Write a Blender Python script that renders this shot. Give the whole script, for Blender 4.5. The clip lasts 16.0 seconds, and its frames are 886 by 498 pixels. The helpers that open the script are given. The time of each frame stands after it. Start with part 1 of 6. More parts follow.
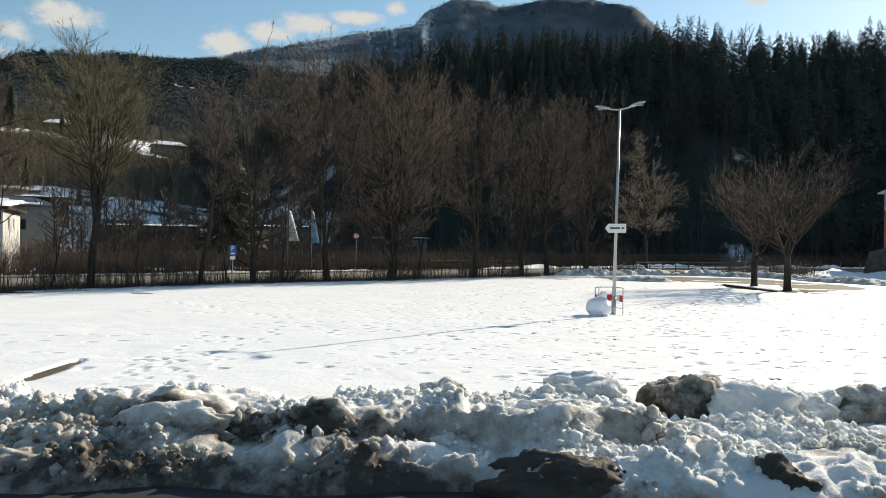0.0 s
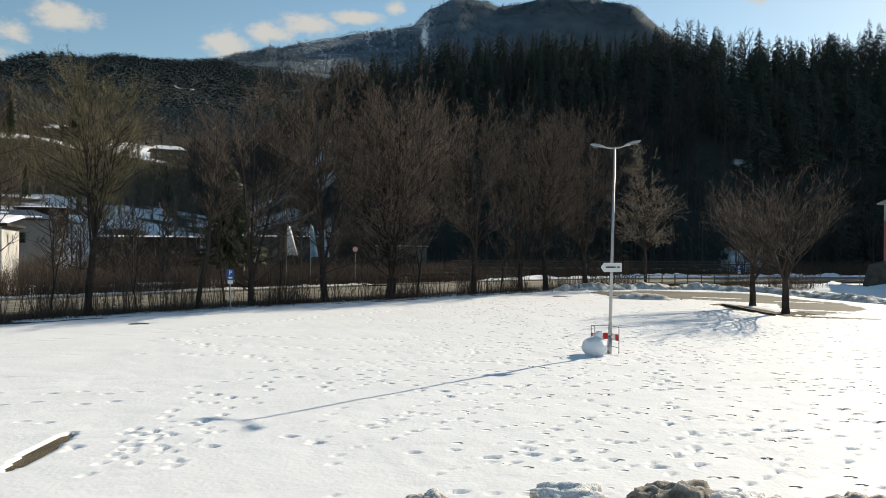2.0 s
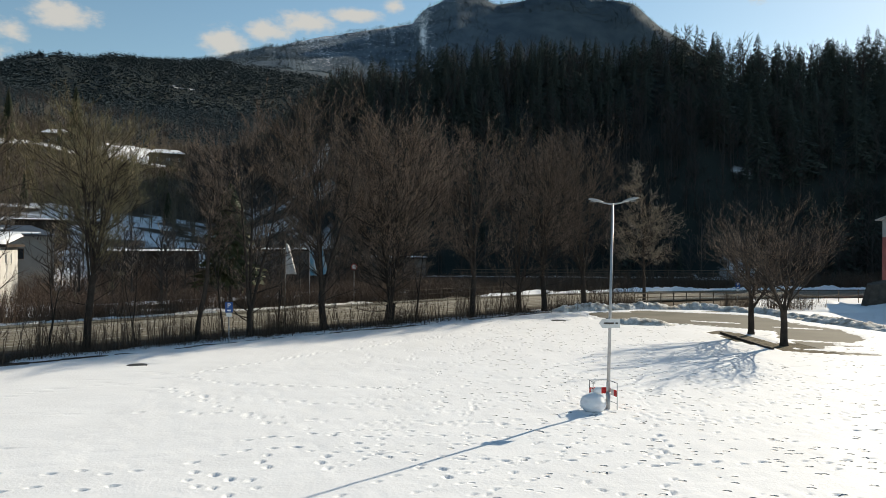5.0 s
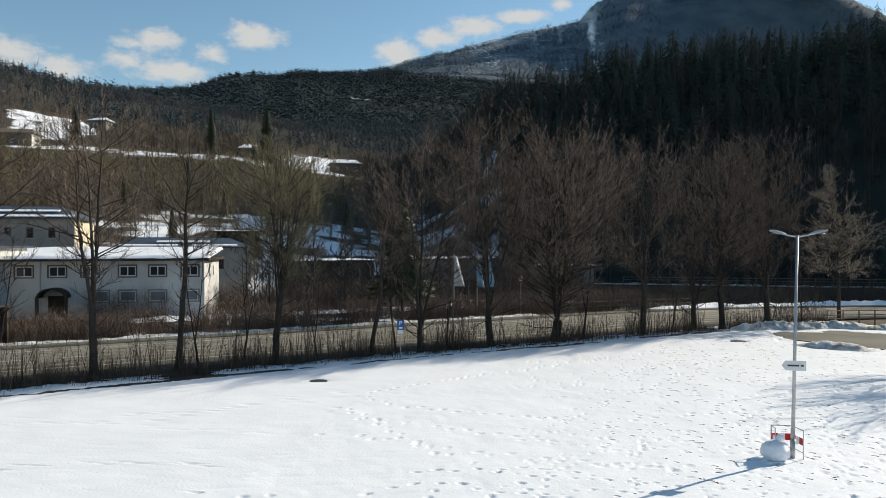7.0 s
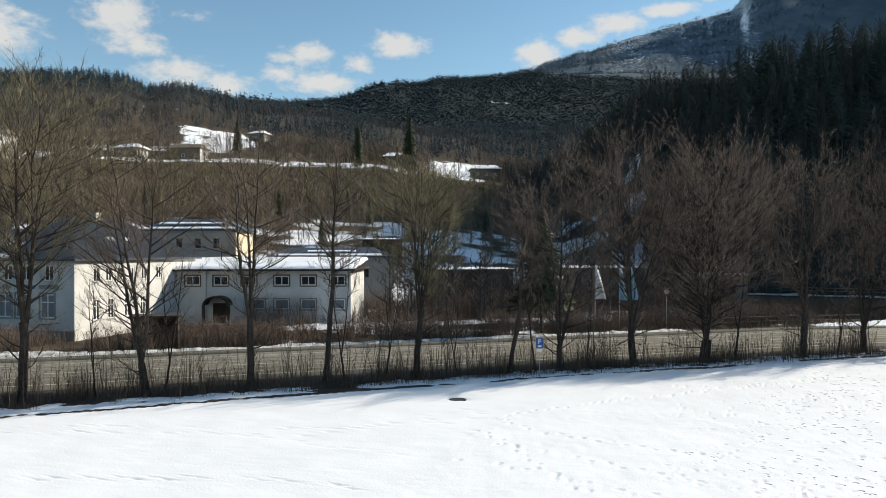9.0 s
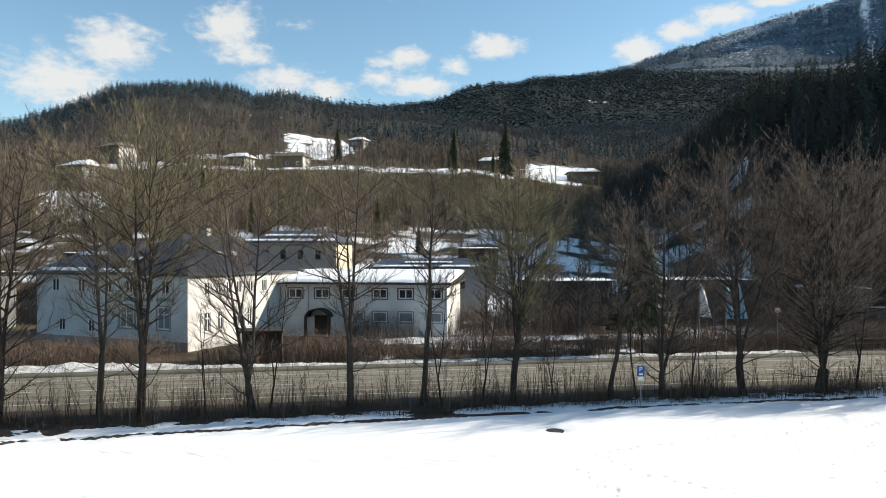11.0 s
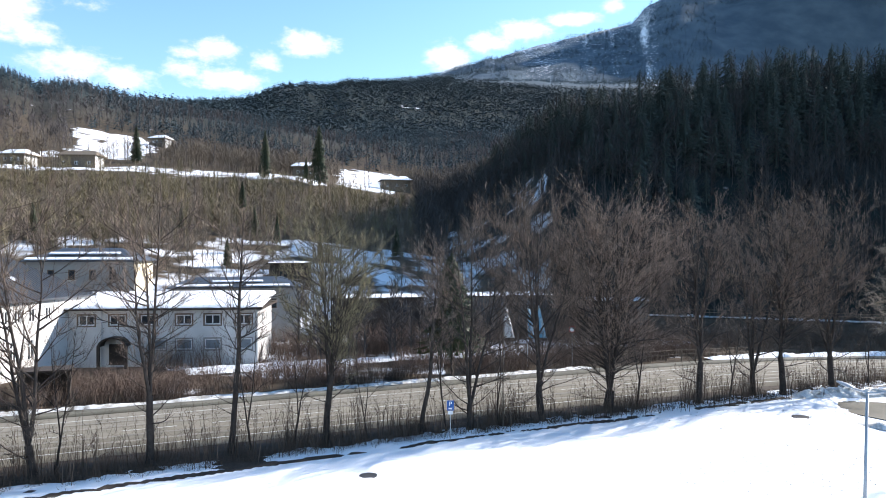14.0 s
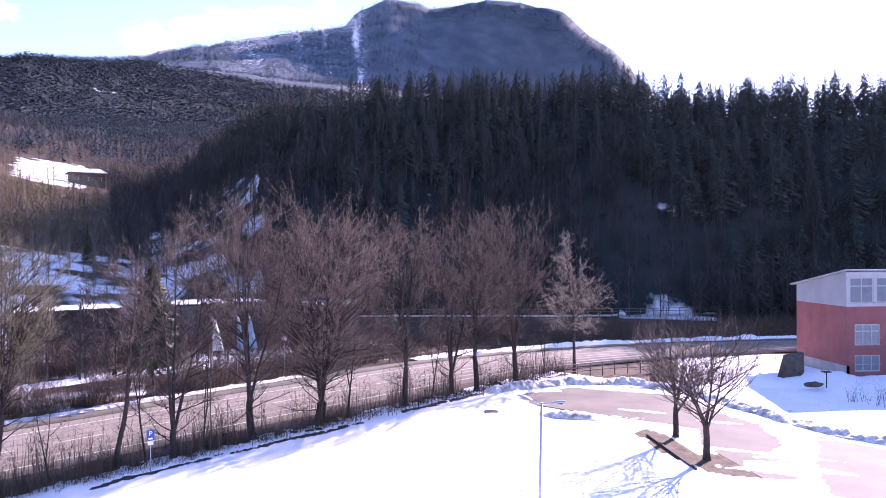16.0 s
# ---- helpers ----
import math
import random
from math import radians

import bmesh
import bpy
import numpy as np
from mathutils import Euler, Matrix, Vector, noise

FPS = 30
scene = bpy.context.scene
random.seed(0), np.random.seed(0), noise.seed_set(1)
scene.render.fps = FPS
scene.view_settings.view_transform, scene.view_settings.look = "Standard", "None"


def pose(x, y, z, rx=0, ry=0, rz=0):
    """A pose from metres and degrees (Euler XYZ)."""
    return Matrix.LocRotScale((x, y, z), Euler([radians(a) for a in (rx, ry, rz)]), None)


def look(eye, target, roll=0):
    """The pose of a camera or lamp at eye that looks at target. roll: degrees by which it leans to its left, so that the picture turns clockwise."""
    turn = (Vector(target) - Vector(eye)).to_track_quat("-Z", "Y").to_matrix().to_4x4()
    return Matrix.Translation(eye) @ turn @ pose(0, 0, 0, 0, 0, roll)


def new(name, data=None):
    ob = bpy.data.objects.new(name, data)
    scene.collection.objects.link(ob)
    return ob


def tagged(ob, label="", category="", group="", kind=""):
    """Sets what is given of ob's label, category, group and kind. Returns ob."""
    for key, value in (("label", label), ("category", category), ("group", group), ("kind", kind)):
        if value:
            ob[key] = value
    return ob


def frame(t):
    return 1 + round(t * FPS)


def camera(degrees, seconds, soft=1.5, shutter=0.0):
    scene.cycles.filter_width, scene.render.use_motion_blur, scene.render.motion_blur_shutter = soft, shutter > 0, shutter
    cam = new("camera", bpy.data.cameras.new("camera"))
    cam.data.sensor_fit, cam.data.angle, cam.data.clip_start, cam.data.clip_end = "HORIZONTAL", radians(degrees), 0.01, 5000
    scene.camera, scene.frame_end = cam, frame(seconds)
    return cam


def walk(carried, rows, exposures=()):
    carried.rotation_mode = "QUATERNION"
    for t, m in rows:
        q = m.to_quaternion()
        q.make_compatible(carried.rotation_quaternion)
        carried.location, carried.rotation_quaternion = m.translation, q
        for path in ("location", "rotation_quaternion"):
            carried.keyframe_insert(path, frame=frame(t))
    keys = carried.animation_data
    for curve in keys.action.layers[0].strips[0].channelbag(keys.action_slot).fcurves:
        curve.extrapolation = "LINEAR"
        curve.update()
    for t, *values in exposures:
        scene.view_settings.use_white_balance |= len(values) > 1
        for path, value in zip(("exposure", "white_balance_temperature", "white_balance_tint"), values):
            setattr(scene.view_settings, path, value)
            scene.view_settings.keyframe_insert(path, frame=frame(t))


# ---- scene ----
# camera: seconds, x, y, z, yaw, pitch, roll
cam = camera(63.25, 16.0, soft=0.9)
PATH = [
    (0, -0.29, -0.03, 2.41, -0.42, -0.00, -0.47),
    (0.5, -0.23, -0.04, 2.74, -0.39, 0.07, -0.36),
    (1, -0.16, -0.02, 3.12, -0.34, 0.04, -0.27),
    (1.5, -0.10, 0.01, 3.54, -0.34, -0.02, -0.21),
    (2, -0.09, 0.01, 3.93, -0.35, -0.05, -0.19),
    (2.5, -0.09, -0.01, 4.30, -0.37, -0.08, -0.20),
    (3, -0.10, 0.00, 4.66, -0.38, -0.11, -0.19),
    (3.5, -0.11, 0.03, 5.04, -0.41, -0.15, -0.20),
    (4.3, -0.08, 0.02, 5.62, -0.42, -0.19, -0.12),
    (5, -0.06, 0.01, 6.12, -0.42, -0.22, -0.06),
    (5.45, -0.04, 0.00, 6.45, -0.38, -0.24, -0.01),
    (5.8, -0.03, 0.00, 6.70, 1.11, -0.26, 0.02),
    (6, 0.00, -0.03, 6.87, 3.02, -0.21, 0.03),
    (6.5, 0.05, -0.08, 7.10, 8.15, -0.19, 0.11),
    (7, 0.09, -0.11, 7.39, 12.89, -0.16, 0.19),
    (7.5, 0.15, -0.13, 7.68, 16.17, -0.13, 0.25),
    (8, 0.22, -0.12, 7.94, 18.99, -0.10, 0.23),
    (8.5, 0.21, -0.07, 8.14, 21.53, -0.01, 0.19),
    (9, 0.13, 0.02, 8.37, 24.00, 0.08, 0.17),
    (9.5, 0.05, 0.11, 8.66, 26.05, 0.12, 0.13),
    (10, 0.00, 0.18, 8.97, 27.96, 0.14, 0.10),
    (10.2, -0.02, 0.21, 9.17, 28.76, 0.12, 0.14),
    (10.7, -0.01, 0.20, 9.60, 30.64, 0.16, 0.12),
    (11.2, -0.01, 0.18, 10.10, 32.03, 0.19, 0.09),
    (11.7, 0.00, 0.17, 10.62, 32.25, 0.23, 0.07),
    (12, 0.01, 0.16, 10.91, 31.54, 0.25, 0.05),
    (12.3, 0.01, 0.15, 11.17, 30.01, 0.27, 0.04),
    (12.5, 0.01, 0.14, 11.38, 28.59, 0.25, 0.04),
    (13, 0.01, 0.13, 11.72, 24.61, 0.24, 0.04),
    (13.5, 0.01, 0.15, 12.07, 20.76, 0.23, 0.06),
    (14, 0.01, 0.19, 12.39, 16.85, 0.21, 0.11),
    (14.5, 0.00, 0.26, 12.70, 12.07, 0.16, 0.15),
    (15, 0.02, 0.33, 13.01, 6.47, 0.09, 0.13),
    (15.5, 0.08, 0.37, 13.30, 0.50, 0.01, 0.16),
    (16, 0.16, 0.35, 13.59, -5.66, -0.06, 0.22),
]
EXPOSURES = [(0, 0.34, 7300, 9), (2.0, 0.15, 7400, 9), (3.5, 0.07, 7400, 9), (6.2, 0.2, 7100, 9), (7.0, 0.22, 6900, 9), (9.0, 0.4, 6900, 9), (10.2, 0.5, 6900, 9), (12.3, 0.9, 6800, 11), (13.5, 1.15, 6550, 15), (15.0, 1.38, 5400, 13), (15.5, 1.5, 5300, 9), (15.7, 1.6, 5800, 40), (16, 1.7, 6100, 58)]
walk(cam, [(t, pose(x, y, z, 90 + pitch, roll, yaw)) for t, x, y, z, yaw, pitch, roll in PATH], EXPOSURES)

# ---- daylight: a low winter sun ahead and to the right, along the road ----
SUN_AZ, SUN_EL = 45.5, 26.5
world = bpy.data.worlds.new("world")
scene.world = world
world.use_nodes = True


# clouds: compass and height of the middle, half widths, density
CLOUDS = [
    (-59.4, 11.9, 4.0, 2.0, 1.0), (-56.3, 14.6, 2.7, 1.8, 1.05), (-54.0, 15.9, 1.3, 0.5, 0.6), (-48.3, 16.6, 2.4, 1.8, 1.05), (-47.0, 14.9, 2.2, 1.1, 0.9), (-44.2, 13.1, 3.0, 1.1, 0.95), (-40.8, 12.5, 2.2, 0.9, 0.9),
    (-34.3, 15.0, 1.7, 0.95, 0.95), (-36.6, 14.7, 1.4, 0.7, 0.65), (-30.6, 14.4, 1.3, 0.8, 0.85), (-27.7, 15.9, 2.0, 1.0, 1.1), (-33.6, 12.9, 2.9, 0.85, 1.05), (-36.6, 13.5, 1.6, 0.8, 0.9), (-43.0, 17.2, 1.6, 0.5, 0.5), (-25.2, 15.8, 0.8, 0.6, 0.5),
    (-16.4, 15.1, 1.8, 1.2, 1.1), (-13.2, 16.2, 2.0, 0.8, 1.05), (-10.2, 17.0, 2.4, 0.75, 1.1), (-6.6, 17.6, 2.2, 0.6, 1.05), (-3.5, 18.4, 1.1, 0.5, 0.9), (23.8, 17.9, 0.9, 0.8, 0.8), (29.5, 20.2, 4.5, 1.6, 0.6),
    (-38, 22, 7, 2.2, 0.7), (-12, 24, 8, 2.5, 0.6), (70, 25, 12, 4, 0.7), (120, 18, 14, 4, 0.8), (-100, 20, 14, 4, 0.8), (-150, 24, 16, 5, 0.8), (165, 30, 16, 5, 0.7),
]


def build_sky():
    nt = world.node_tree
    nt.nodes.clear()
    link = nt.links.new

    def math_node(op, a, b=None, c=None, clamp=False):
        n = nt.nodes.new("ShaderNodeMath")
        n.operation, n.use_clamp = op, clamp
        for k, v in enumerate((a, b, c)):
            if v is None:
                continue
            if isinstance(v, (int, float)):
                n.inputs[k].default_value = v
            else:
                link(v, n.inputs[k])
        return n.outputs[0]

    out = nt.nodes.new("ShaderNodeOutputWorld")
    bg = nt.nodes.new("ShaderNodeBackground")
    bg.inputs["Strength"].default_value = 0.12
    sky = nt.nodes.new("ShaderNodeTexSky")
    sky.sky_type = "NISHITA"
    sky.sun_disc = False
    sky.sun_elevation = radians(SUN_EL)
    sky.sun_rotation = radians(SUN_AZ)
    sky.altitude = 500
    sky.dust_density = 0.3
    sky.ozone_density = 1.5
    tint = nt.nodes.new("ShaderNodeHueSaturation")
    tint.inputs["Saturation"].default_value = 1.1
    tint.inputs["Hue"].default_value = 0.49
    link(sky.outputs[0], tint.inputs["Color"])
    tc = nt.nodes.new("ShaderNodeTexCoord")
    sep = nt.nodes.new("ShaderNodeSeparateXYZ")
    link(tc.outputs["Generated"], sep.inputs[0])
    x, y, z = sep.outputs
    az = math_node("MULTIPLY", math_node("ARCTAN2", x, y), 57.2958)
    el = math_node("MULTIPLY", math_node("ARCSINE", z), 57.2958)
    flat = nt.nodes.new("ShaderNodeCombineXYZ")
    link(az, flat.inputs[0])
    link(math_node("MULTIPLY", el, 1.7), flat.inputs[1])

    def cloud_noise(scale, detail):
        n = nt.nodes.new("ShaderNodeTexNoise")
        n.inputs["Scale"].default_value, n.inputs["Detail"].default_value, n.inputs["Roughness"].default_value = scale, detail, 0.6
        link(flat.outputs[0], n.inputs["Vector"])
        return n.outputs["Fac"]

    puff, wisp = cloud_noise(0.75, 8.0), cloud_noise(0.25, 5.0)
    total = None
    for a, e, w, h, d in CLOUDS:
        u = math_node("MULTIPLY_ADD", az, 1 / w, -a / w)
        v = math_node("MULTIPLY_ADD", el, 1 / h, -e / h)
        q = math_node("ADD", math_node("MULTIPLY", u, u), math_node("MULTIPLY", v, v))
        one = math_node("MULTIPLY_ADD", math_node("SQRT", q), -d * 0.85, d * 1.25)
        total = one if total is None else math_node("MAXIMUM", total, one)
    body = math_node("ADD", total, math_node("MULTIPLY_ADD", puff, 1.7, -0.92))
    body = math_node("ADD", body, math_node("MULTIPLY_ADD", wisp, 0.5, -0.25))
    ramp = nt.nodes.new("ShaderNodeMapRange")
    ramp.interpolation_type = "SMOOTHSTEP"
    ramp.inputs["From Min"].default_value, ramp.inputs["From Max"].default_value = 0.1, 0.98
    ramp.inputs["To Max"].default_value = 0.9
    link(body, ramp.inputs["Value"])
    mix = nt.nodes.new("ShaderNodeMixRGB")
    mix.inputs["Color2"].default_value = (4.6, 4.7, 4.8, 1)
    link(ramp.outputs[0], mix.inputs["Fac"])
    link(tint.outputs["Color"], mix.inputs["Color1"])
    link(mix.outputs[0], bg.inputs["Color"])
    link(bg.outputs[0], out.inputs["Surface"])


build_sky()
sun_data = bpy.data.lights.new("sun", "SUN")
sun_data.energy, sun_data.angle, sun_data.color = 5.0, radians(0.53), (1.0, 0.94, 0.83)
sun = new("sun", sun_data)
sun.matrix_world = look((200 * math.sin(radians(SUN_AZ)), 200 * math.cos(radians(SUN_AZ)), 200 * math.tan(radians(SUN_EL))), (0, 0, 0))

# ---- materials ----
def mat(name, color, rough=0.8, metal=0.0, vary=0.25, scale=4.0, fine=40.0, bump=0.3, depth=0.02, second=None, per_object=0.0, space="Object", coat=0.0, trans=0.0, stain=0.5):
    """A surface with two scales of mottling, optional second colour in patches, and fine relief."""
    m = bpy.data.materials.new(name)
    m.use_nodes = True
    nt = m.node_tree
    b = nt.nodes["Principled BSDF"]
    b.inputs["Roughness"].default_value = rough
    b.inputs["Metallic"].default_value = metal
    b.inputs["Coat Weight"].default_value = coat
    b.inputs["Specular IOR Level"].default_value = 0.3
    tc = nt.nodes.new("ShaderNodeTexCoord")
    n1 = nt.nodes.new("ShaderNodeTexNoise")
    n1.inputs["Scale"].default_value, n1.inputs["Detail"].default_value = scale, 5.0
    n2 = nt.nodes.new("ShaderNodeTexNoise")
    n2.inputs["Scale"].default_value, n2.inputs["Detail"].default_value = fine, 4.0
    for n in (n1, n2):
        nt.links.new(tc.outputs[space], n.inputs["Vector"])
    r1 = nt.nodes.new("ShaderNodeValToRGB")
    dark = [c * (1 - vary) for c in color]
    light = [min(1, c * (1 + vary)) for c in color]
    if second:
        dark = second
        r1.color_ramp.elements[0].position = stain - 0.12
        r1.color_ramp.elements[1].position = stain + 0.12
        light = color
    else:
        r1.color_ramp.elements[0].position, r1.color_ramp.elements[1].position = 0.3, 0.7
    r1.color_ramp.elements[0].color, r1.color_ramp.elements[1].color = (*dark, 1), (*light, 1)
    nt.links.new(n1.outputs["Fac"], r1.inputs["Fac"])
    mix = nt.nodes.new("ShaderNodeMixRGB")
    mix.blend_type = "MULTIPLY"
    mix.inputs["Fac"].default_value = min(1, vary * 1.6)
    r2 = nt.nodes.new("ShaderNodeValToRGB")
    r2.color_ramp.elements[0].position, r2.color_ramp.elements[1].position = 0.25, 0.65
    r2.color_ramp.elements[0].color = (0.35, 0.35, 0.35, 1)
    nt.links.new(n2.outputs["Fac"], r2.inputs["Fac"])
    nt.links.new(r1.outputs["Color"], mix.inputs["Color1"])
    nt.links.new(r2.outputs["Color"], mix.inputs["Color2"])
    last = mix.outputs["Color"]
    if per_object:
        oi = nt.nodes.new("ShaderNodeObjectInfo")
        hsv = nt.nodes.new("ShaderNodeHueSaturation")
        mr = nt.nodes.new("ShaderNodeMapRange")
        mr.inputs["To Min"].default_value, mr.inputs["To Max"].default_value = 1 - per_object, 1 + per_object
        nt.links.new(oi.outputs["Random"], mr.inputs["Value"])
        nt.links.new(mr.outputs[0], hsv.inputs["Value"])
        nt.links.new(last, hsv.inputs["Color"])
        last = hsv.outputs["Color"]
    nt.links.new(last, b.inputs["Base Color"])
    if bump:
        bp = nt.nodes.new("ShaderNodeBump")
        bp.inputs["Strength"].default_value, bp.inputs["Distance"].default_value = bump, depth
        nt.links.new(n2.outputs["Fac"], bp.inputs["Height"])
        nt.links.new(bp.outputs["Normal"], b.inputs["Normal"])
    if trans:
        b.inputs["Transmission Weight"].default_value = trans
    return m


def island_mat(name, dark, light, rough=0.9):
    """Colour that differs from plant to plant in a joined growth."""
    m = bpy.data.materials.new(name)
    m.use_nodes = True
    nt = m.node_tree
    b = nt.nodes["Principled BSDF"]
    b.inputs["Roughness"].default_value = rough
    b.inputs["Specular IOR Level"].default_value = 0.15
    geo = nt.nodes.new("ShaderNodeNewGeometry")
    ramp = nt.nodes.new("ShaderNodeValToRGB")
    ramp.color_ramp.elements[0].color, ramp.color_ramp.elements[1].color = (*dark, 1), (*light, 1)
    tc = nt.nodes.new("ShaderNodeTexCoord")
    no = nt.nodes.new("ShaderNodeTexNoise")
    no.inputs["Scale"].default_value = 0.03
    no.inputs["Detail"].default_value = 4.0
    nt.links.new(tc.outputs["Object"], no.inputs["Vector"])
    mx = nt.nodes.new("ShaderNodeMath")
    mx.operation = "MULTIPLY_ADD"
    mx.inputs[1].default_value = 0.5
    nt.links.new(geo.outputs["Random Per Island"], mx.inputs[0])
    half = nt.nodes.new("ShaderNodeMath")
    half.operation = "MULTIPLY"
    half.inputs[1].default_value = 0.6
    nt.links.new(no.outputs["Fac"], half.inputs[0])
    nt.links.new(half.outputs[0], mx.inputs[2])
    nt.links.new(mx.outputs[0], ramp.inputs["Fac"])
    nt.links.new(ramp.outputs["Color"], b.inputs["Base Color"])
    return m


def land_mat():
    """The ground sheet: leaf litter and dry grass, with snow where the land cover says that it lies, wooded far slopes,
    and a blue haze tint farthest off.
    """
    m = bpy.data.materials.new("land")
    m.use_nodes = True
    nt = m.node_tree
    b = nt.nodes["Principled BSDF"]
    b.inputs["Roughness"].default_value = 0.9
    b.inputs["Specular IOR Level"].default_value = 0.15
    tc = nt.nodes.new("ShaderNodeTexCoord")

    def nz(scale, detail=6.0):
        n = nt.nodes.new("ShaderNodeTexNoise")
        n.inputs["Scale"].default_value, n.inputs["Detail"].default_value = scale, detail
        nt.links.new(tc.outputs["Object"], n.inputs["Vector"])
        return n.outputs["Fac"]

    litter = nt.nodes.new("ShaderNodeValToRGB")
    litter.color_ramp.elements[0].position, litter.color_ramp.elements[1].position = 0.3, 0.7
    litter.color_ramp.elements[0].color, litter.color_ramp.elements[1].color = (0.035, 0.026, 0.018, 1), (0.115, 0.085, 0.055, 1)
    nt.links.new(nz(0.35), litter.inputs["Fac"])
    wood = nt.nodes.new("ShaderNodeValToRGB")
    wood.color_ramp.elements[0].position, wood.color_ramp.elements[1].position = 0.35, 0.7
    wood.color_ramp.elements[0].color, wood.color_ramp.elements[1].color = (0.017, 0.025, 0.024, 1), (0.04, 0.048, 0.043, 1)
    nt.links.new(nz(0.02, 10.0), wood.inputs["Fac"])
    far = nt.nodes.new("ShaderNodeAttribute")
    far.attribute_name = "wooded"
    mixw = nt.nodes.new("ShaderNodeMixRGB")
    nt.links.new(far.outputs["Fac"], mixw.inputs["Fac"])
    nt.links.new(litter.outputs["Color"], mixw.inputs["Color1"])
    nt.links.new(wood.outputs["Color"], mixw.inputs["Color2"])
    # bluish tint painted over the mountain's ground in place of haze
    haze_peak = nt.nodes.new("ShaderNodeValToRGB")
    haze_peak.color_ramp.elements[0].position, haze_peak.color_ramp.elements[1].position = 0.35, 0.68
    haze_peak.color_ramp.elements[0].color, haze_peak.color_ramp.elements[1].color = (0.062, 0.092, 0.122, 1), (0.108, 0.145, 0.175, 1)
    nt.links.new(nz(0.012, 12.0), haze_peak.inputs["Fac"])
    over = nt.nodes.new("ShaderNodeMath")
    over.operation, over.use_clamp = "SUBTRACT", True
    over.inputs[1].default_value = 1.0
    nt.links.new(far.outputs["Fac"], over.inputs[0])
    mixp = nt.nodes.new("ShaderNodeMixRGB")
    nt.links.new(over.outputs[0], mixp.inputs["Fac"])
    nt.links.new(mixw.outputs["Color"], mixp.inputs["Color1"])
    nt.links.new(haze_peak.outputs["Color"], mixp.inputs["Color2"])
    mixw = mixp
    cover = nt.nodes.new("ShaderNodeAttribute")
    cover.attribute_name = "snow"
    add = nt.nodes.new("ShaderNodeMath")
    add.operation = "ADD"
    nt.links.new(cover.outputs["Fac"], add.inputs[0])
    nt.links.new(nz(0.12, 9.0), add.inputs[1])
    step = nt.nodes.new("ShaderNodeMapRange")
    step.inputs["From Min"].default_value, step.inputs["From Max"].default_value = 0.98, 1.08
    nt.links.new(add.outputs[0], step.inputs["Value"])
    mixs = nt.nodes.new("ShaderNodeMixRGB")
    mixs.inputs["Color2"].default_value = (0.84, 0.85, 0.87, 1)
    nt.links.new(step.outputs[0], mixs.inputs["Fac"])
    nt.links.new(mixw.outputs["Color"], mixs.inputs["Color1"])
    nt.links.new(mixs.outputs["Color"], b.inputs["Base Color"])
    bp = nt.nodes.new("ShaderNodeBump")
    bp.inputs["Strength"].default_value, bp.inputs["Distance"].default_value = 0.6, 0.3
    nt.links.new(nz(1.2), bp.inputs["Height"])
    nt.links.new(bp.outputs["Normal"], b.inputs["Normal"])
    return m


def heap_mat():
    """Ploughed snow: white crumbs above, grey and gritty where the heap has thawed."""
    m = bpy.data.materials.new("heap_snow")
    m.use_nodes = True
    nt = m.node_tree
    b = nt.nodes["Principled BSDF"]
    b.inputs["Roughness"].default_value = 0.75
    b.inputs["Specular IOR Level"].default_value = 0.25
    b.inputs["Subsurface Weight"].default_value = 0.35
    b.inputs["Subsurface Radius"].default_value = (1.0, 1.0, 1.0)
    b.inputs["Subsurface Scale"].default_value = 0.06
    tc = nt.nodes.new("ShaderNodeTexCoord")

    def nz(scale, detail=6.0):
        n = nt.nodes.new("ShaderNodeTexNoise")
        n.inputs["Scale"].default_value, n.inputs["Detail"].default_value, n.inputs["Roughness"].default_value = scale, detail, 0.65
        nt.links.new(tc.outputs["Object"], n.inputs["Vector"])
        return n.outputs["Fac"]

    at = nt.nodes.new("ShaderNodeAttribute")
    at.attribute_name = "grit"
    add = nt.nodes.new("ShaderNodeMath")
    add.operation = "MULTIPLY_ADD"
    add.inputs[1].default_value = 0.9
    nt.links.new(nz(5.0, 10.0), add.inputs[0])
    nt.links.new(at.outputs["Fac"], add.inputs[2])
    ramp = nt.nodes.new("ShaderNodeValToRGB")
    el = ramp.color_ramp.elements
    el[0].position, el[1].position = 0.5, 1.15
    el[0].color, el[1].color = (0.88, 0.87, 0.85, 1), (0.09, 0.072, 0.06, 1)
    for p, c in ((0.68, (0.6, 0.565, 0.52, 1)), (0.84, (0.34, 0.3, 0.255, 1))):
        e = el.new(p)
        e.color = c
    half = nt.nodes.new("ShaderNodeMath")
    half.operation = "MULTIPLY"
    half.inputs[1].default_value = 0.87
    el[3].position = 1.0
    nt.links.new(add.outputs[0], half.inputs[0])
    nt.links.new(half.outputs[0], ramp.inputs["Fac"])
    nt.links.new(ramp.outputs["Color"], b.inputs["Base Color"])
    bp = nt.nodes.new("ShaderNodeBump")
    bp.inputs["Strength"].default_value, bp.inputs["Distance"].default_value = 0.9, 0.05
    nt.links.new(nz(22.0, 8.0), bp.inputs["Height"])
    nt.links.new(bp.outputs["Normal"], b.inputs["Normal"])
    return m


HEAP = heap_mat()
SNOW = mat("snow", (0.86, 0.87, 0.89), 0.65, vary=0.03, scale=0.4, fine=9.0, bump=0.35, depth=0.03)


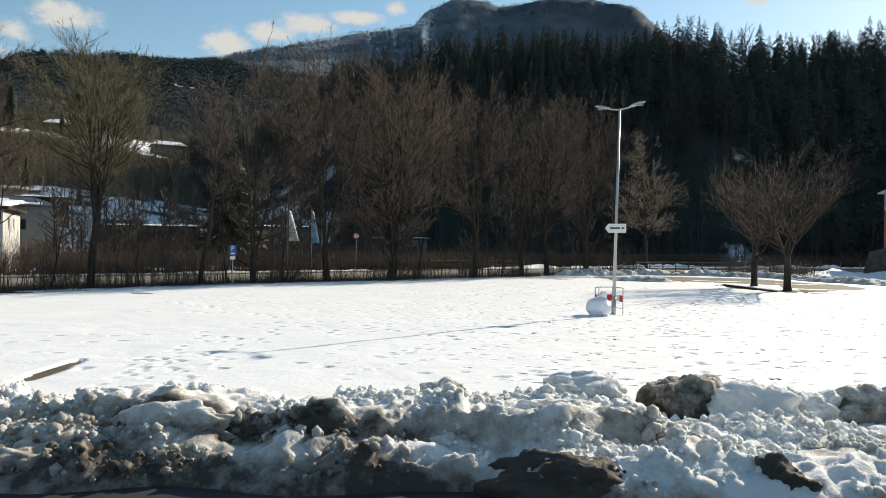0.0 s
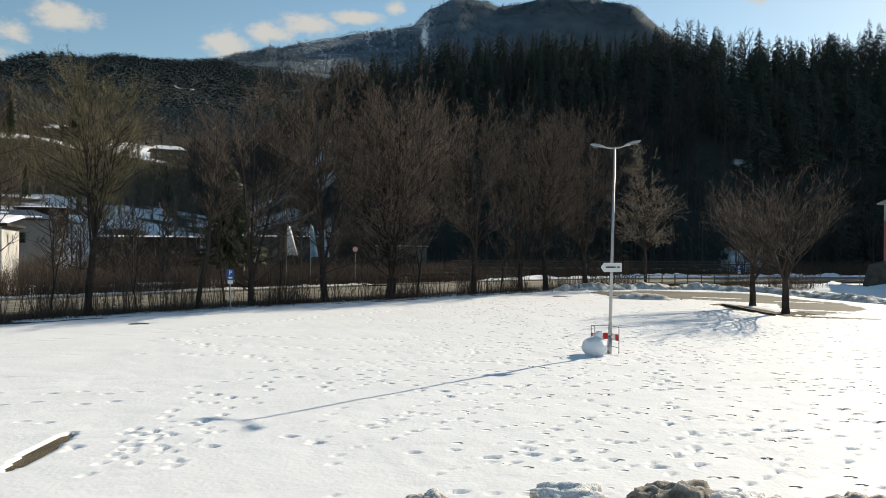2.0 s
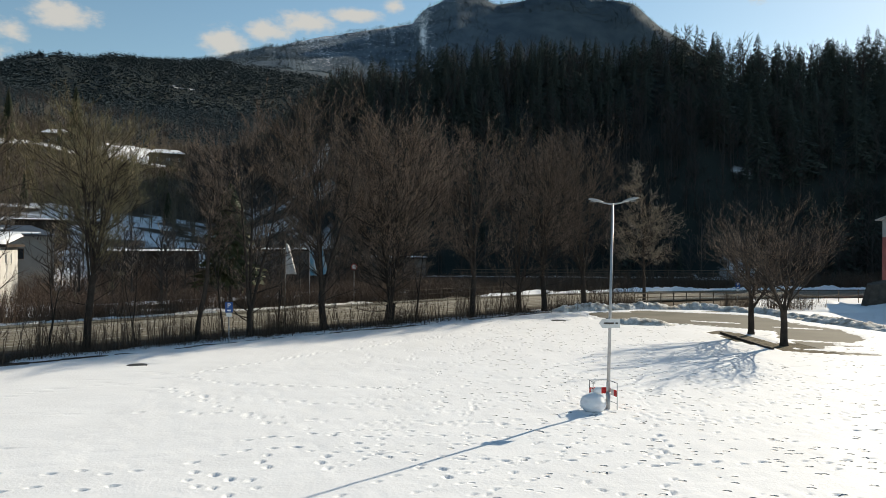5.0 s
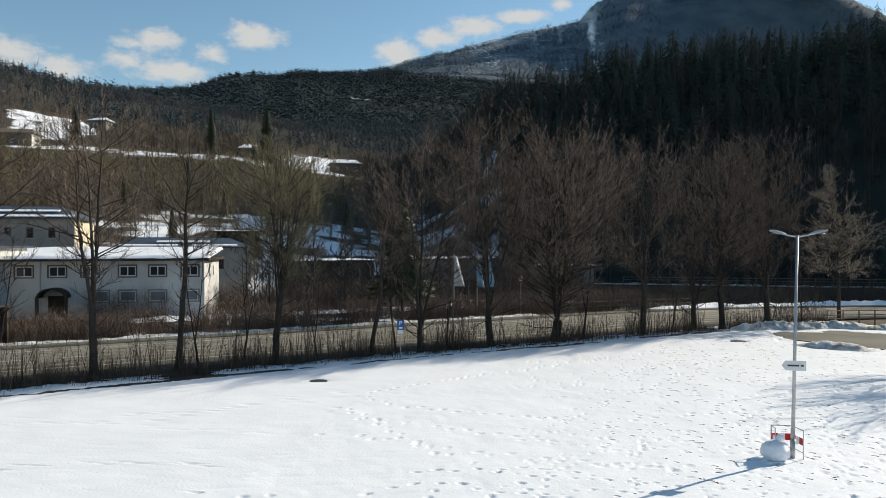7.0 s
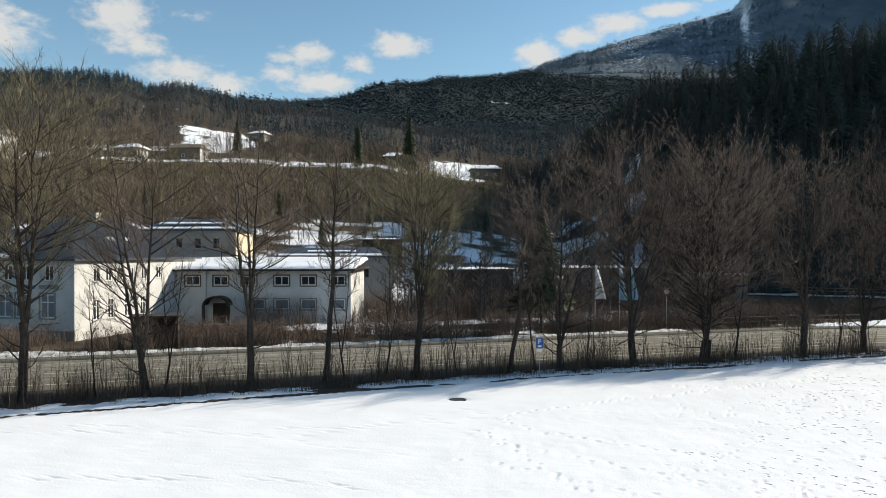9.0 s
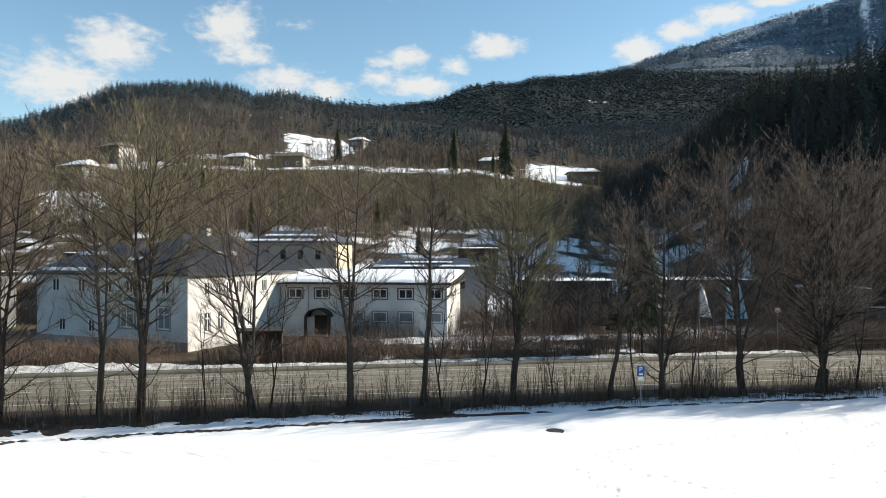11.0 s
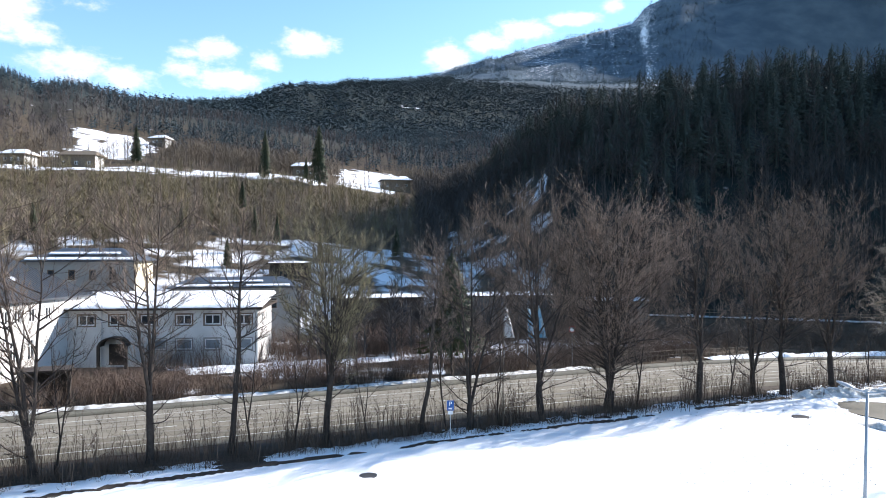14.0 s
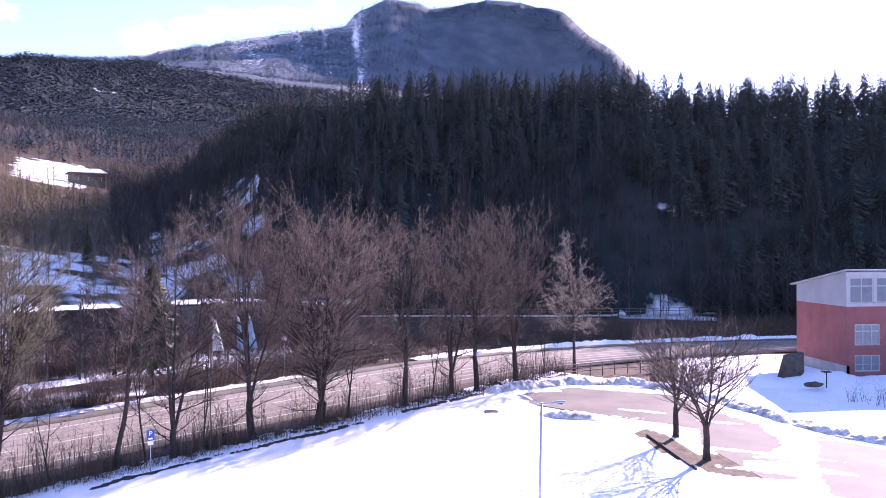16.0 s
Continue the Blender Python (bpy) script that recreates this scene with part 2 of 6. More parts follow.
def trodden(m):
    """Many small old dents in the snow, thicker on the side where people walk."""
    nt = m.node_tree
    b = nt.nodes["Principled BSDF"]
    tc = nt.nodes.new("ShaderNodeTexCoord")
    mp = nt.nodes.new("ShaderNodeMapping")
    mp.inputs["Scale"].default_value = (0.62, 1.0, 1.0)
    mp.inputs["Rotation"].default_value = (0, 0, 0.3)
    vo = nt.nodes.new("ShaderNodeTexVoronoi")
    vo.inputs["Scale"].default_value = 2.5
    nt.links.new(tc.outputs["Object"], mp.inputs["Vector"])
    nt.links.new(mp.outputs["Vector"], vo.inputs["Vector"])
    dent = nt.nodes.new("ShaderNodeMapRange")
    dent.inputs["From Min"].default_value, dent.inputs["From Max"].default_value = 0.1, 0.2
    dent.inputs["To Min"].default_value, dent.inputs["To Max"].default_value = 1.0, 0.0
    nt.links.new(vo.outputs["Distance"], dent.inputs["Value"])
    xyz = nt.nodes.new("ShaderNodeSeparateXYZ")
    nt.links.new(tc.outputs["Object"], xyz.inputs[0])
    no = nt.nodes.new("ShaderNodeTexNoise")
    no.inputs["Scale"].default_value, no.inputs["Detail"].default_value = 0.22, 3.0
    nt.links.new(tc.outputs["Object"], no.inputs["Vector"])
    walked = nt.nodes.new("ShaderNodeMapRange")
    walked.inputs["From Min"].default_value, walked.inputs["From Max"].default_value = -4.0, 7.0
    walked.inputs["To Min"].default_value, walked.inputs["To Max"].default_value = -0.25, 0.3
    nt.links.new(xyz.outputs["X"], walked.inputs["Value"])
    total = nt.nodes.new("ShaderNodeMath")
    total.operation = "ADD"
    nt.links.new(no.outputs["Fac"], total.inputs[0])
    nt.links.new(walked.outputs[0], total.inputs[1])
    mask = nt.nodes.new("ShaderNodeMapRange")
    mask.inputs["From Min"].default_value, mask.inputs["From Max"].default_value = 0.45, 0.75
    nt.links.new(total.outputs[0], mask.inputs["Value"])
    deep = nt.nodes.new("ShaderNodeMath")
    deep.operation = "MULTIPLY"
    nt.links.new(dent.outputs[0], deep.inputs[0])
    nt.links.new(mask.outputs[0], deep.inputs[1])
    bp = nt.nodes.new("ShaderNodeBump")
    bp.invert = True
    bp.inputs["Strength"].default_value, bp.inputs["Distance"].default_value = 1.0, 0.3
    nt.links.new(deep.outputs[0], bp.inputs["Height"])
    old = b.inputs["Normal"].links[0].from_socket
    nt.links.new(old, bp.inputs["Normal"])
    nt.links.new(bp.outputs["Normal"], b.inputs["Normal"])
    return m


FIELD_SNOW = trodden(mat("field_snow", (0.86, 0.87, 0.89), 0.65, vary=0.03, scale=0.4, fine=9.0, bump=0.35, depth=0.03))
BANK = mat("ploughed_snow", (0.76, 0.755, 0.74), 0.7, vary=0.25, scale=1.4, fine=14.0, bump=1.0, depth=0.08, second=(0.36, 0.33, 0.28), stain=0.45)
LAND = land_mat()
ASPHALT = mat("salted_asphalt", (0.215, 0.192, 0.15), 0.95, vary=0.2, scale=0.35, fine=18.0, bump=0.25, depth=0.01)
WET = mat("wet_asphalt", (0.125, 0.116, 0.088), 0.8, vary=0.25, scale=0.3, fine=25.0, bump=0.1, depth=0.01)
DARK_ASPHALT = mat("dark_asphalt", (0.045, 0.045, 0.047), 0.6, vary=0.3, scale=0.8, fine=60.0, bump=0.3, depth=0.01)
LINE = mat("road_paint", (0.5, 0.49, 0.45), 0.7, vary=0.2, scale=1.5, fine=20.0)
DIRT = mat("bare_soil", (0.06, 0.045, 0.034), 0.95, vary=0.4, scale=1.2, fine=14.0, bump=0.8, depth=0.05)
GRASS = mat("dead_grass", (0.13, 0.105, 0.065), 0.95, vary=0.4, scale=1.5, fine=30.0, bump=0.8, depth=0.04)
BARK = mat("bark", (0.056, 0.044, 0.036), 0.95, vary=0.35, scale=3.0, fine=25.0, bump=0.8, depth=0.02, per_object=0.2)
TWIG = mat("twigs", (0.225, 0.168, 0.128), 0.9, vary=0.25, scale=0.5, fine=8.0, bump=0, per_object=0.25)
PALE_TWIG = mat("pale_twigs", (0.36, 0.305, 0.24), 0.9, vary=0.25, scale=0.5, fine=8.0, bump=0, per_object=0.15)
OLIVE_TWIG = mat("olive_twigs", (0.28, 0.24, 0.14), 0.9, vary=0.25, scale=0.5, fine=8.0, bump=0, per_object=0.15)
IVY = mat("ivy", (0.06, 0.072, 0.034), 0.6, vary=0.4, scale=2.0, fine=12.0, bump=0.3)
NEEDLE = island_mat("spruce_needles", (0.026, 0.036, 0.032), (0.085, 0.096, 0.078))
# Spruce made bluer than NEEDLE to put distance haze into the colour.
HAZY_FAR_NEEDLE = island_mat("hazy_far_spruce", (0.032, 0.05, 0.06), (0.062, 0.086, 0.096))
# Paler and bluer again: the mountain's haze painted onto its trees.
HAZY_HIGH_NEEDLE = island_mat("hazy_mountain_spruce", (0.055, 0.082, 0.098), (0.1, 0.132, 0.148))
# Darker, cooler copy of LARCH with the hill's shade put into the colour.
SHADE_TONED_WOOD = island_mat("shade_toned_bare_wood", (0.036, 0.033, 0.032), (0.1, 0.088, 0.08))
# Bare wood greyed to carry the haze on the far hill.
HAZY_FAR_BARE = island_mat("hazy_far_bare_wood", (0.055, 0.05, 0.05), (0.135, 0.12, 0.115))
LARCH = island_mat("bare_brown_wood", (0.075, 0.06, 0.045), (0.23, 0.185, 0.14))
HAZEL = island_mat("hazel_growth", (0.1, 0.084, 0.05), (0.27, 0.225, 0.135))
RUSTY = island_mat("rusty_scrub", (0.06, 0.043, 0.035), (0.2, 0.145, 0.112))
BRUSH = island_mat("dry_brush", (0.045, 0.034, 0.027), (0.16, 0.115, 0.085))
PLASTER = mat("white_plaster", (0.6, 0.59, 0.565), 0.9, vary=0.15, scale=0.35, fine=12.0, bump=0.15)
GREY_PLASTER = mat("grey_plaster", (0.27, 0.262, 0.245), 0.9, vary=0.12, scale=0.5, fine=12.0, bump=0.15)
# Plaster darkened to carry the hill's shade on the low outbuildings.
SHADE_PLASTER = mat("shade_toned_plaster", (0.19, 0.19, 0.185), 0.9, vary=0.15, scale=0.5, fine=12.0, bump=0.15)
CREAM = mat("cream_plaster", (0.66, 0.58, 0.42), 0.9, vary=0.1, scale=0.5, fine=12.0, bump=0.15)
TIN = mat("dark_metal_roof", (0.085, 0.093, 0.105), 0.4, metal=0.4, vary=0.25, scale=0.6, fine=9.0, bump=0.1)
DARK = mat("dark_wood", (0.05, 0.037, 0.028), 0.8, vary=0.3, scale=1.0, fine=14.0)
WOOD = mat("weathered_timber", (0.18, 0.14, 0.1), 0.85, vary=0.3, scale=2.0, fine=22.0)
BRICK_RED = mat("red_cladding", (0.3, 0.105, 0.098), 0.75, vary=0.15, scale=0.6, fine=16.0, bump=0.1)
PANEL = mat("pale_metal_panel", (0.42, 0.44, 0.44), 0.5, metal=0.3, vary=0.1, scale=0.5, fine=10.0, bump=0.05)
CONCRETE = mat("concrete", (0.4, 0.38, 0.35), 0.9, vary=0.15, scale=1.0, fine=20.0)
STONE = mat("dark_boulder", (0.1, 0.085, 0.07), 0.9, vary=0.35, scale=1.5, fine=12.0, bump=0.8, depth=0.05)
STEEL = mat("galvanised_steel", (0.45, 0.46, 0.47), 0.45, metal=0.8, vary=0.12, scale=3.0, fine=30.0, bump=0.05)
LAMPGREY = mat("lamp_housing", (0.4, 0.41, 0.42), 0.5, metal=0.2, vary=0.1, scale=6.0, fine=40.0, bump=0.05)
SIGNWHITE = mat("sign_white", (0.8, 0.8, 0.78), 0.5, vary=0.05, scale=4.0, fine=30.0, bump=0)
SIGNBLUE = mat("sign_blue", (0.025, 0.1, 0.32), 0.45, vary=0.08, scale=4.0, fine=30.0, bump=0)
SIGNRED = mat("sign_red", (0.6, 0.03, 0.03), 0.5, vary=0.1, scale=4.0, fine=30.0, bump=0)
CLOTH_WHITE = mat("white_flag_cloth", (0.8, 0.8, 0.8), 0.9, vary=0.1, scale=1.0, fine=20.0)
CLOTH_BLUE = mat("blue_flag_cloth", (0.16, 0.42, 0.62), 0.9, vary=0.2, scale=1.0, fine=20.0, second=(0.75, 0.8, 0.82), stain=0.42)
FRAME = mat("brown_window_frame", (0.13, 0.09, 0.06), 0.6, vary=0.15, scale=4.0, fine=30.0)
WHITE_FRAME = mat("white_window_frame", (0.75, 0.75, 0.73), 0.5, vary=0.06, scale=4.0, fine=30.0)
GLASS = mat("window_glass", (0.025, 0.03, 0.035), 0.08, vary=0.1, scale=0.6, fine=3.0, bump=0)
CURTAIN = mat("pale_glazing", (0.2, 0.23, 0.25), 0.15, vary=0.1, scale=0.8, fine=4.0, bump=0)
TREAD = mat("asphalt_tracks", (0.215, 0.19, 0.15), 0.7, vary=0.25, scale=0.5, fine=20.0)

# ---- helpers of this scene ----
E_DIR, N_DIR = Vector((0.757, 0.653)), Vector((-0.653, 0.757))
ROAD_TURN = 40.8


def on(s, n, z=0.0):
    """A place from metres along the road and metres across it."""
    return Vector((s * E_DIR.x + n * N_DIR.x, s * E_DIR.y + n * N_DIR.y, z))


def mesh_np(name, verts, faces, materials, smooth=False):
    """A mesh from numpy arrays; faces all have the same number of corners."""
    me = bpy.data.meshes.new(name)
    verts, faces = np.asarray(verts, np.float32), np.asarray(faces, np.int32)
    k = faces.shape[1]
    me.vertices.add(len(verts))
    me.vertices.foreach_set("co", verts.ravel())
    me.loops.add(faces.size)
    me.loops.foreach_set("vertex_index", faces.ravel())
    me.polygons.add(len(faces))
    me.polygons.foreach_set("loop_start", np.arange(0, faces.size, k, dtype=np.int32))
    me.update(calc_edges=True)
    if smooth:
        me.polygons.foreach_set("use_smooth", np.ones(len(faces), bool))
    for m in materials:
        me.materials.append(m)
    return me


def part(name, bm, material, parent=None, label="", smooth=False):
    me = bpy.data.meshes.new(name)
    bm.to_mesh(me)
    bm.free()
    if smooth:
        for p in me.polygons:
            p.use_smooth = True
    me.materials.append(material)
    ob = new(name, me)
    ob.parent = parent
    if label:
        tagged(ob, label)
    return ob


def thing(name, label, category, m=None, group="", kind=""):
    ob = new(name)
    ob.empty_display_size = 0.2
    if m is not None:
        ob.matrix_world = m
    return tagged(ob, label, category, group, kind)


def box(bm, x0, x1, y0, y1, z0, z1, bevel=0.0):
    made = bmesh.ops.create_cube(bm, size=1)["verts"]
    bmesh.ops.scale(bm, vec=(x1 - x0, y1 - y0, z1 - z0), verts=made)
    bmesh.ops.translate(bm, vec=((x0 + x1) / 2, (y0 + y1) / 2, (z0 + z1) / 2), verts=made)
    if bevel:
        edges = {e for v in made for e in v.link_edges}
        bmesh.ops.bevel(bm, geom=list(edges), offset=bevel, segments=1, affect="EDGES")
    return bm


def boxed(*a, bevel=0.0):
    return box(bmesh.new(), *a, bevel=bevel)


def rod(bm, a, b, r0, r1=None, sides=8):
    a, b = Vector(a), Vector(b)
    r1 = r0 if r1 is None else r1
    made = bmesh.ops.create_cone(bm, cap_ends=True, segments=sides, radius1=r0, radius2=r1, depth=(b - a).length)["verts"]
    turn = (b - a).to_track_quat("Z", "Y").to_matrix().to_4x4()
    bmesh.ops.transform(bm, matrix=Matrix.Translation((a + b) / 2) @ turn, verts=made)
    return bm


def rodded(*a, **k):
    return rod(bmesh.new(), *a, **k)


def value_noise(x, y, cell, seed):
    """Smooth noise in -1..1 over a plan, vectorised."""
    rng = np.random.RandomState(seed)
    table = rng.uniform(-1, 1, (256, 256))
    u, v = np.asarray(x) / cell + 1000.3, np.asarray(y) / cell + 1000.7
    i, j = np.floor(u).astype(int), np.floor(v).astype(int)
    fu, fv = u - i, v - j
    fu, fv = fu * fu * (3 - 2 * fu), fv * fv * (3 - 2 * fv)
    g = lambda a, b: table[a % 256, b % 256]
    return (g(i, j) * (1 - fu) + g(i + 1, j) * fu) * (1 - fv) + (g(i, j + 1) * (1 - fu) + g(i + 1, j + 1) * fu) * fv


def fractal(x, y, cell, seed, octaves=4):
    total, amp = 0, 1.0
    for k in range(octaves):
        total = total + amp * value_noise(x, y, cell / 2 ** k, seed + k)
        amp *= 0.5
    return total / 1.9


# ---- the lie of the land: rise of the ridges as seen over the compass, degrees ----
RIDGES = [
    (285.0, [-180, -75, -55, -40, -28, -21, -17, -14.3, -11.3, -8.2, -4, 1, 6.5, 13.5, 19, 23, 26, 31, 37, 60, 100, 180],
     [2, 5, 6.4, 6.6, 6.2, 5.0, 4.4, 5.0, 7.2, 9.7, 10.3, 11.3, 11.7, 11.1, 11.9, 10.9, 10.0, 10.6, 9.8, 8, 3, 2]),
    (660.0, [-180, -75, -62, -58, -55.8, -51.7, -47.6, -46.4, -44, -40.3, -36.8, -32.4, -25, -15, 30, 60, 180],
     [4, 7, 8.4, 10.3, 11.3, 11.8, 11.9, 11.3, 11.8, 11.0, 10.6, 10.2, 9.0, 8.6, 8, 6, 4]),
    (1500.0, [-180, -60, -45, -36, -32.4, -29.7, -27.9, -25.6, -24.3, -21, -17, 0, 20, 40, 90, 180],
     [4, 7, 9.5, 10.6, 11.1, 12.4, 12.8, 12.6, 13.0, 12.9, 13.2, 12.6, 10, 8, 5, 4]),
    (3200.0, [-180, -60, -40, -30, -22, -17, -13, -7.8, -2, -1, 1.4, 3.5, 4.6, 9.1, 11.8, 15.3, 17, 19, 22, 25, 40, 90, 180],
     [4, 6, 9, 11.5, 12.9, 13.8, 15.1, 16.3, 17.1, 18.1, 19.2, 19.0, 18.6, 19.1, 18.8, 18.0, 16.5, 15.2, 12.0, 8.0, 6.0, 5, 4]),
]


def hill_crest(az):
    """Distance of the nearest crest: the steep wooded hill stands closer than the sunny slope."""
    return np.interp(az, [-17, -5, 25, 45], [285, 190, 196, 215])


def land_height(x, y):
    x, y = np.asarray(x, float), np.asarray(y, float)
    r, az = np.hypot(x, y), np.degrees(np.arctan2(x, y))
    foot = np.interp(az, [-180, -80, -30, -18, -10, 0, 20, 40, 60, 180], [120, 112, 112, 118, 144, 148, 154, 170, 170, 120])
    radii = [foot, hill_crest(az), np.full_like(r, RIDGES[1][0]), np.interp(az, [-24, -10, 3, 8, 14], [1500, 2150, 2450, 2600, 2850]), np.full_like(r, RIDGES[3][0])]
    levels = [np.full_like(r, -0.25)] + [10 + rr * np.tan(np.radians(np.interp(az, a, e))) for rr, (_, a, e) in zip(radii[1:], RIDGES)]
    z = np.full_like(r, -0.25)
    for k in range(4):
        t = np.clip((r - radii[k]) / (radii[k + 1] - radii[k]), 0, 1)
        ease = t * t * (3 - 2 * t) * 0.45 + t * 0.55
        if k == 0:
            ease = t ** np.interp(az, [-18, -8], [0.95, 0.6])
        elif k == 3:
            ease = ease + np.clip((az + 22) / 10, 0, 1) * (t - ease)
        z = np.where(r > radii[k], levels[k] + (levels[k + 1] - levels[k]) * ease, z)
    z = np.where(r > 3200, levels[4] - (r - 3200) * 0.25, z)
    rough = np.clip((r - foot) / 40, 0, 1)
    z = z + rough * (fractal(x, y, 40, 11) * np.clip(r * 0.008, 0.5, 6) + fractal(x, y, 300, 21) * np.clip((r - 300) * 0.02, 0, 14))
    # the mountain's gullies and crags
    crag = np.clip((r - 1700) / 900, 0, 1) * np.clip((3350 - r) / 150, 0, 1)
    z = z + crag * 16 * np.abs(value_noise(az * 14, r * 0.25, 30, 71)) - crag * 8
    return z


def snow_cover(x, y):
    """0 to 1: where snow lies on the land sheet."""
    r, az = np.hypot(x, y), np.degrees(np.arctan2(x, y))
    c = np.full_like(r, 0.28)
    c = np.where((r > 100) & (r < 175) & (az < -8), 0.45 + 0.1 * np.clip((az + 40) / 10, 0, 1) * np.clip((-10 - az) / 4, 0, 1), c)
    along, across = x * E_DIR.x + y * E_DIR.y, x * N_DIR.x + y * N_DIR.y
    c = np.where((across > 73) & (across < 106) & (along > 4) & (along < 72), 0.54, c)
    c = np.where((r > 58) & (r < 104) & (az > 24) & (az < 75), 0.9, c)
    c = np.where((r >= 175) & (r < 262) & (az < -16), 0.22, c)

    def meadow(a0, a1, r0, r1, v):
        aw, rw = az + 0.9 * fractal(x, y, 22, 611, 3), r + 9 * fractal(x, y, 18, 617, 3)
        w = np.clip((aw - a0) / 1.2, 0, 1) * np.clip((a1 - aw) / 1.2, 0, 1) * np.clip((rw - r0) / 8, 0, 1) * np.clip((r1 - rw) / 14, 0, 1)
        return np.maximum(c, v * w)

    c = meadow(-58, -25, 264, 302, 0.6)
    c = meadow(-26, -19.5, 282, 405, 0.66)
    c = meadow(-45.0, -38.6, 318, 440, 0.62)
    c = meadow(-42.0, -37.5, 360, 430, 0.66)
    c = meadow(-52, -44, 320, 350, 0.8)
    c = meadow(-62, -56, 180, 235, 0.7)
    c = meadow(18.8, 27.5, 138, 164, 0.85)
    c = meadow(-18, -8, 172, 212, 0.51)
    c = meadow(-21.5, -17, 1040, 1090, 0.55)
    c = np.where((r > 560) & (r < 1300) & (c < 0.5), 0.16, c)
    high = np.clip((r - 1500) / 1500, 0, 1)
    c = np.where(r > 1300, 0.23 + 0.15 * high * np.clip((4 - az) / 6, 0.0, 1) - 0.06 * np.clip((az - 2) / 6, 0, 1) + 0.1 * np.clip((r - 3000) / 200, 0, 1) * np.clip((12 - az) / 6, 0, 1), c)
    # the bright gullies down the face
    for a, w, v in ((-0.9, 0.14, 0.34), (-0.4, 0.35, 0.1), (-5.2, 0.12, 0.14), (-3.2, 0.1, 0.14), (-9, 1.8, 0.1)):
        c = np.where((r > 1900) & (r < 3190), c + v * np.exp(-((az - a + (r - 2500) / 1200) / w) ** 2), c)
    return np.clip(c, 0, 1)


def build_ground():
    az = np.radians(np.concatenate([np.arange(-180, -80, 4), np.arange(-80, 62, 0.4), np.arange(62, 180, 4)]))
    rad = np.concatenate([[0.5, 20, 50, 80, 100], 105 * (4700 / 105) ** np.linspace(0, 1, 150)])
    a, r = np.meshgrid(az, rad)
    x, y = r * np.sin(a), r * np.cos(a)
    z = land_height(x, y)
    nr, na = x.shape
    v = np.stack([x, y, z], -1).reshape(-1, 3)
    i, j = np.meshgrid(np.arange(nr - 1), np.arange(na), indexing="ij")
    k = (j + 1) % na
    f = np.stack([i * na + j, i * na + k, (i + 1) * na + k, (i + 1) * na + j], -1).reshape(-1, 4)[:, ::-1]
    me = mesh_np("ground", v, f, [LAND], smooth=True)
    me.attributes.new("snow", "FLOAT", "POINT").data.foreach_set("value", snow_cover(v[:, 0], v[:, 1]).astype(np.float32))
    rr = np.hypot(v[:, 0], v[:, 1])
    # above 1, wooded mixes in the painted haze tint, weaker on the right shoulder
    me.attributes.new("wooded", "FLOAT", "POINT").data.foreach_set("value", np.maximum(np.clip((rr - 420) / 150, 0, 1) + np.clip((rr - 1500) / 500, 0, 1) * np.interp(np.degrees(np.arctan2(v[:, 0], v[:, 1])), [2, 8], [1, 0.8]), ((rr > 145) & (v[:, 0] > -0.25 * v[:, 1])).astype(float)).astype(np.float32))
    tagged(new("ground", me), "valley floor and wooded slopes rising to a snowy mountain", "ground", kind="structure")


build_ground()

# ---- snow field, car park, verge ----
PARKING = [(12.6, 60.8), (13.6, 66.6), (19, 69), (26.8, 68.2), (28.2, 63), (28.6, 57), (30, 53), (28.2, 47), (25, 44.9), (22.8, 44.2), (22.6, 47.5), (24.2, 52), (21.7, 54.6), (19.8, 56.6), (18.4, 55.2), (14.4, 56.2)]

SIDE_LOT = [(32, 49.3), (34, 46.5), (36.5, 43), (38, 36), (30, 33.5), (25, 37), (25.2, 38.5), (28, 43)]


def inside(poly, x, y):
    hit = np.zeros(np.shape(x), bool)
    for (x0, y0), (x1, y1) in zip(poly, poly[1:] + poly[:1]):
        cross = ((y0 > y) != (y1 > y)) & (x < (x1 - x0) * (y - y0) / (y1 - y0 + 1e-9) + x0)
        hit ^= cross
    return hit


def soft_inside(poly, x, y, width):
    """About 1 inside, 0 outside, ramped over a width."""
    d = np.full(np.shape(x), 1e9)
    for (x0, y0), (x1, y1) in zip(poly, poly[1:] + poly[:1]):
        t = np.clip(((x - x0) * (x1 - x0) + (y - y0) * (y1 - y0)) / ((x1 - x0) ** 2 + (y1 - y0) ** 2), 0, 1)
        d = np.minimum(d, np.hypot(x - x0 - t * (x1 - x0), y - y0 - t * (y1 - y0)))
    return np.clip(0.5 + np.where(inside(poly, x, y), d, -d) / width, 0, 1)


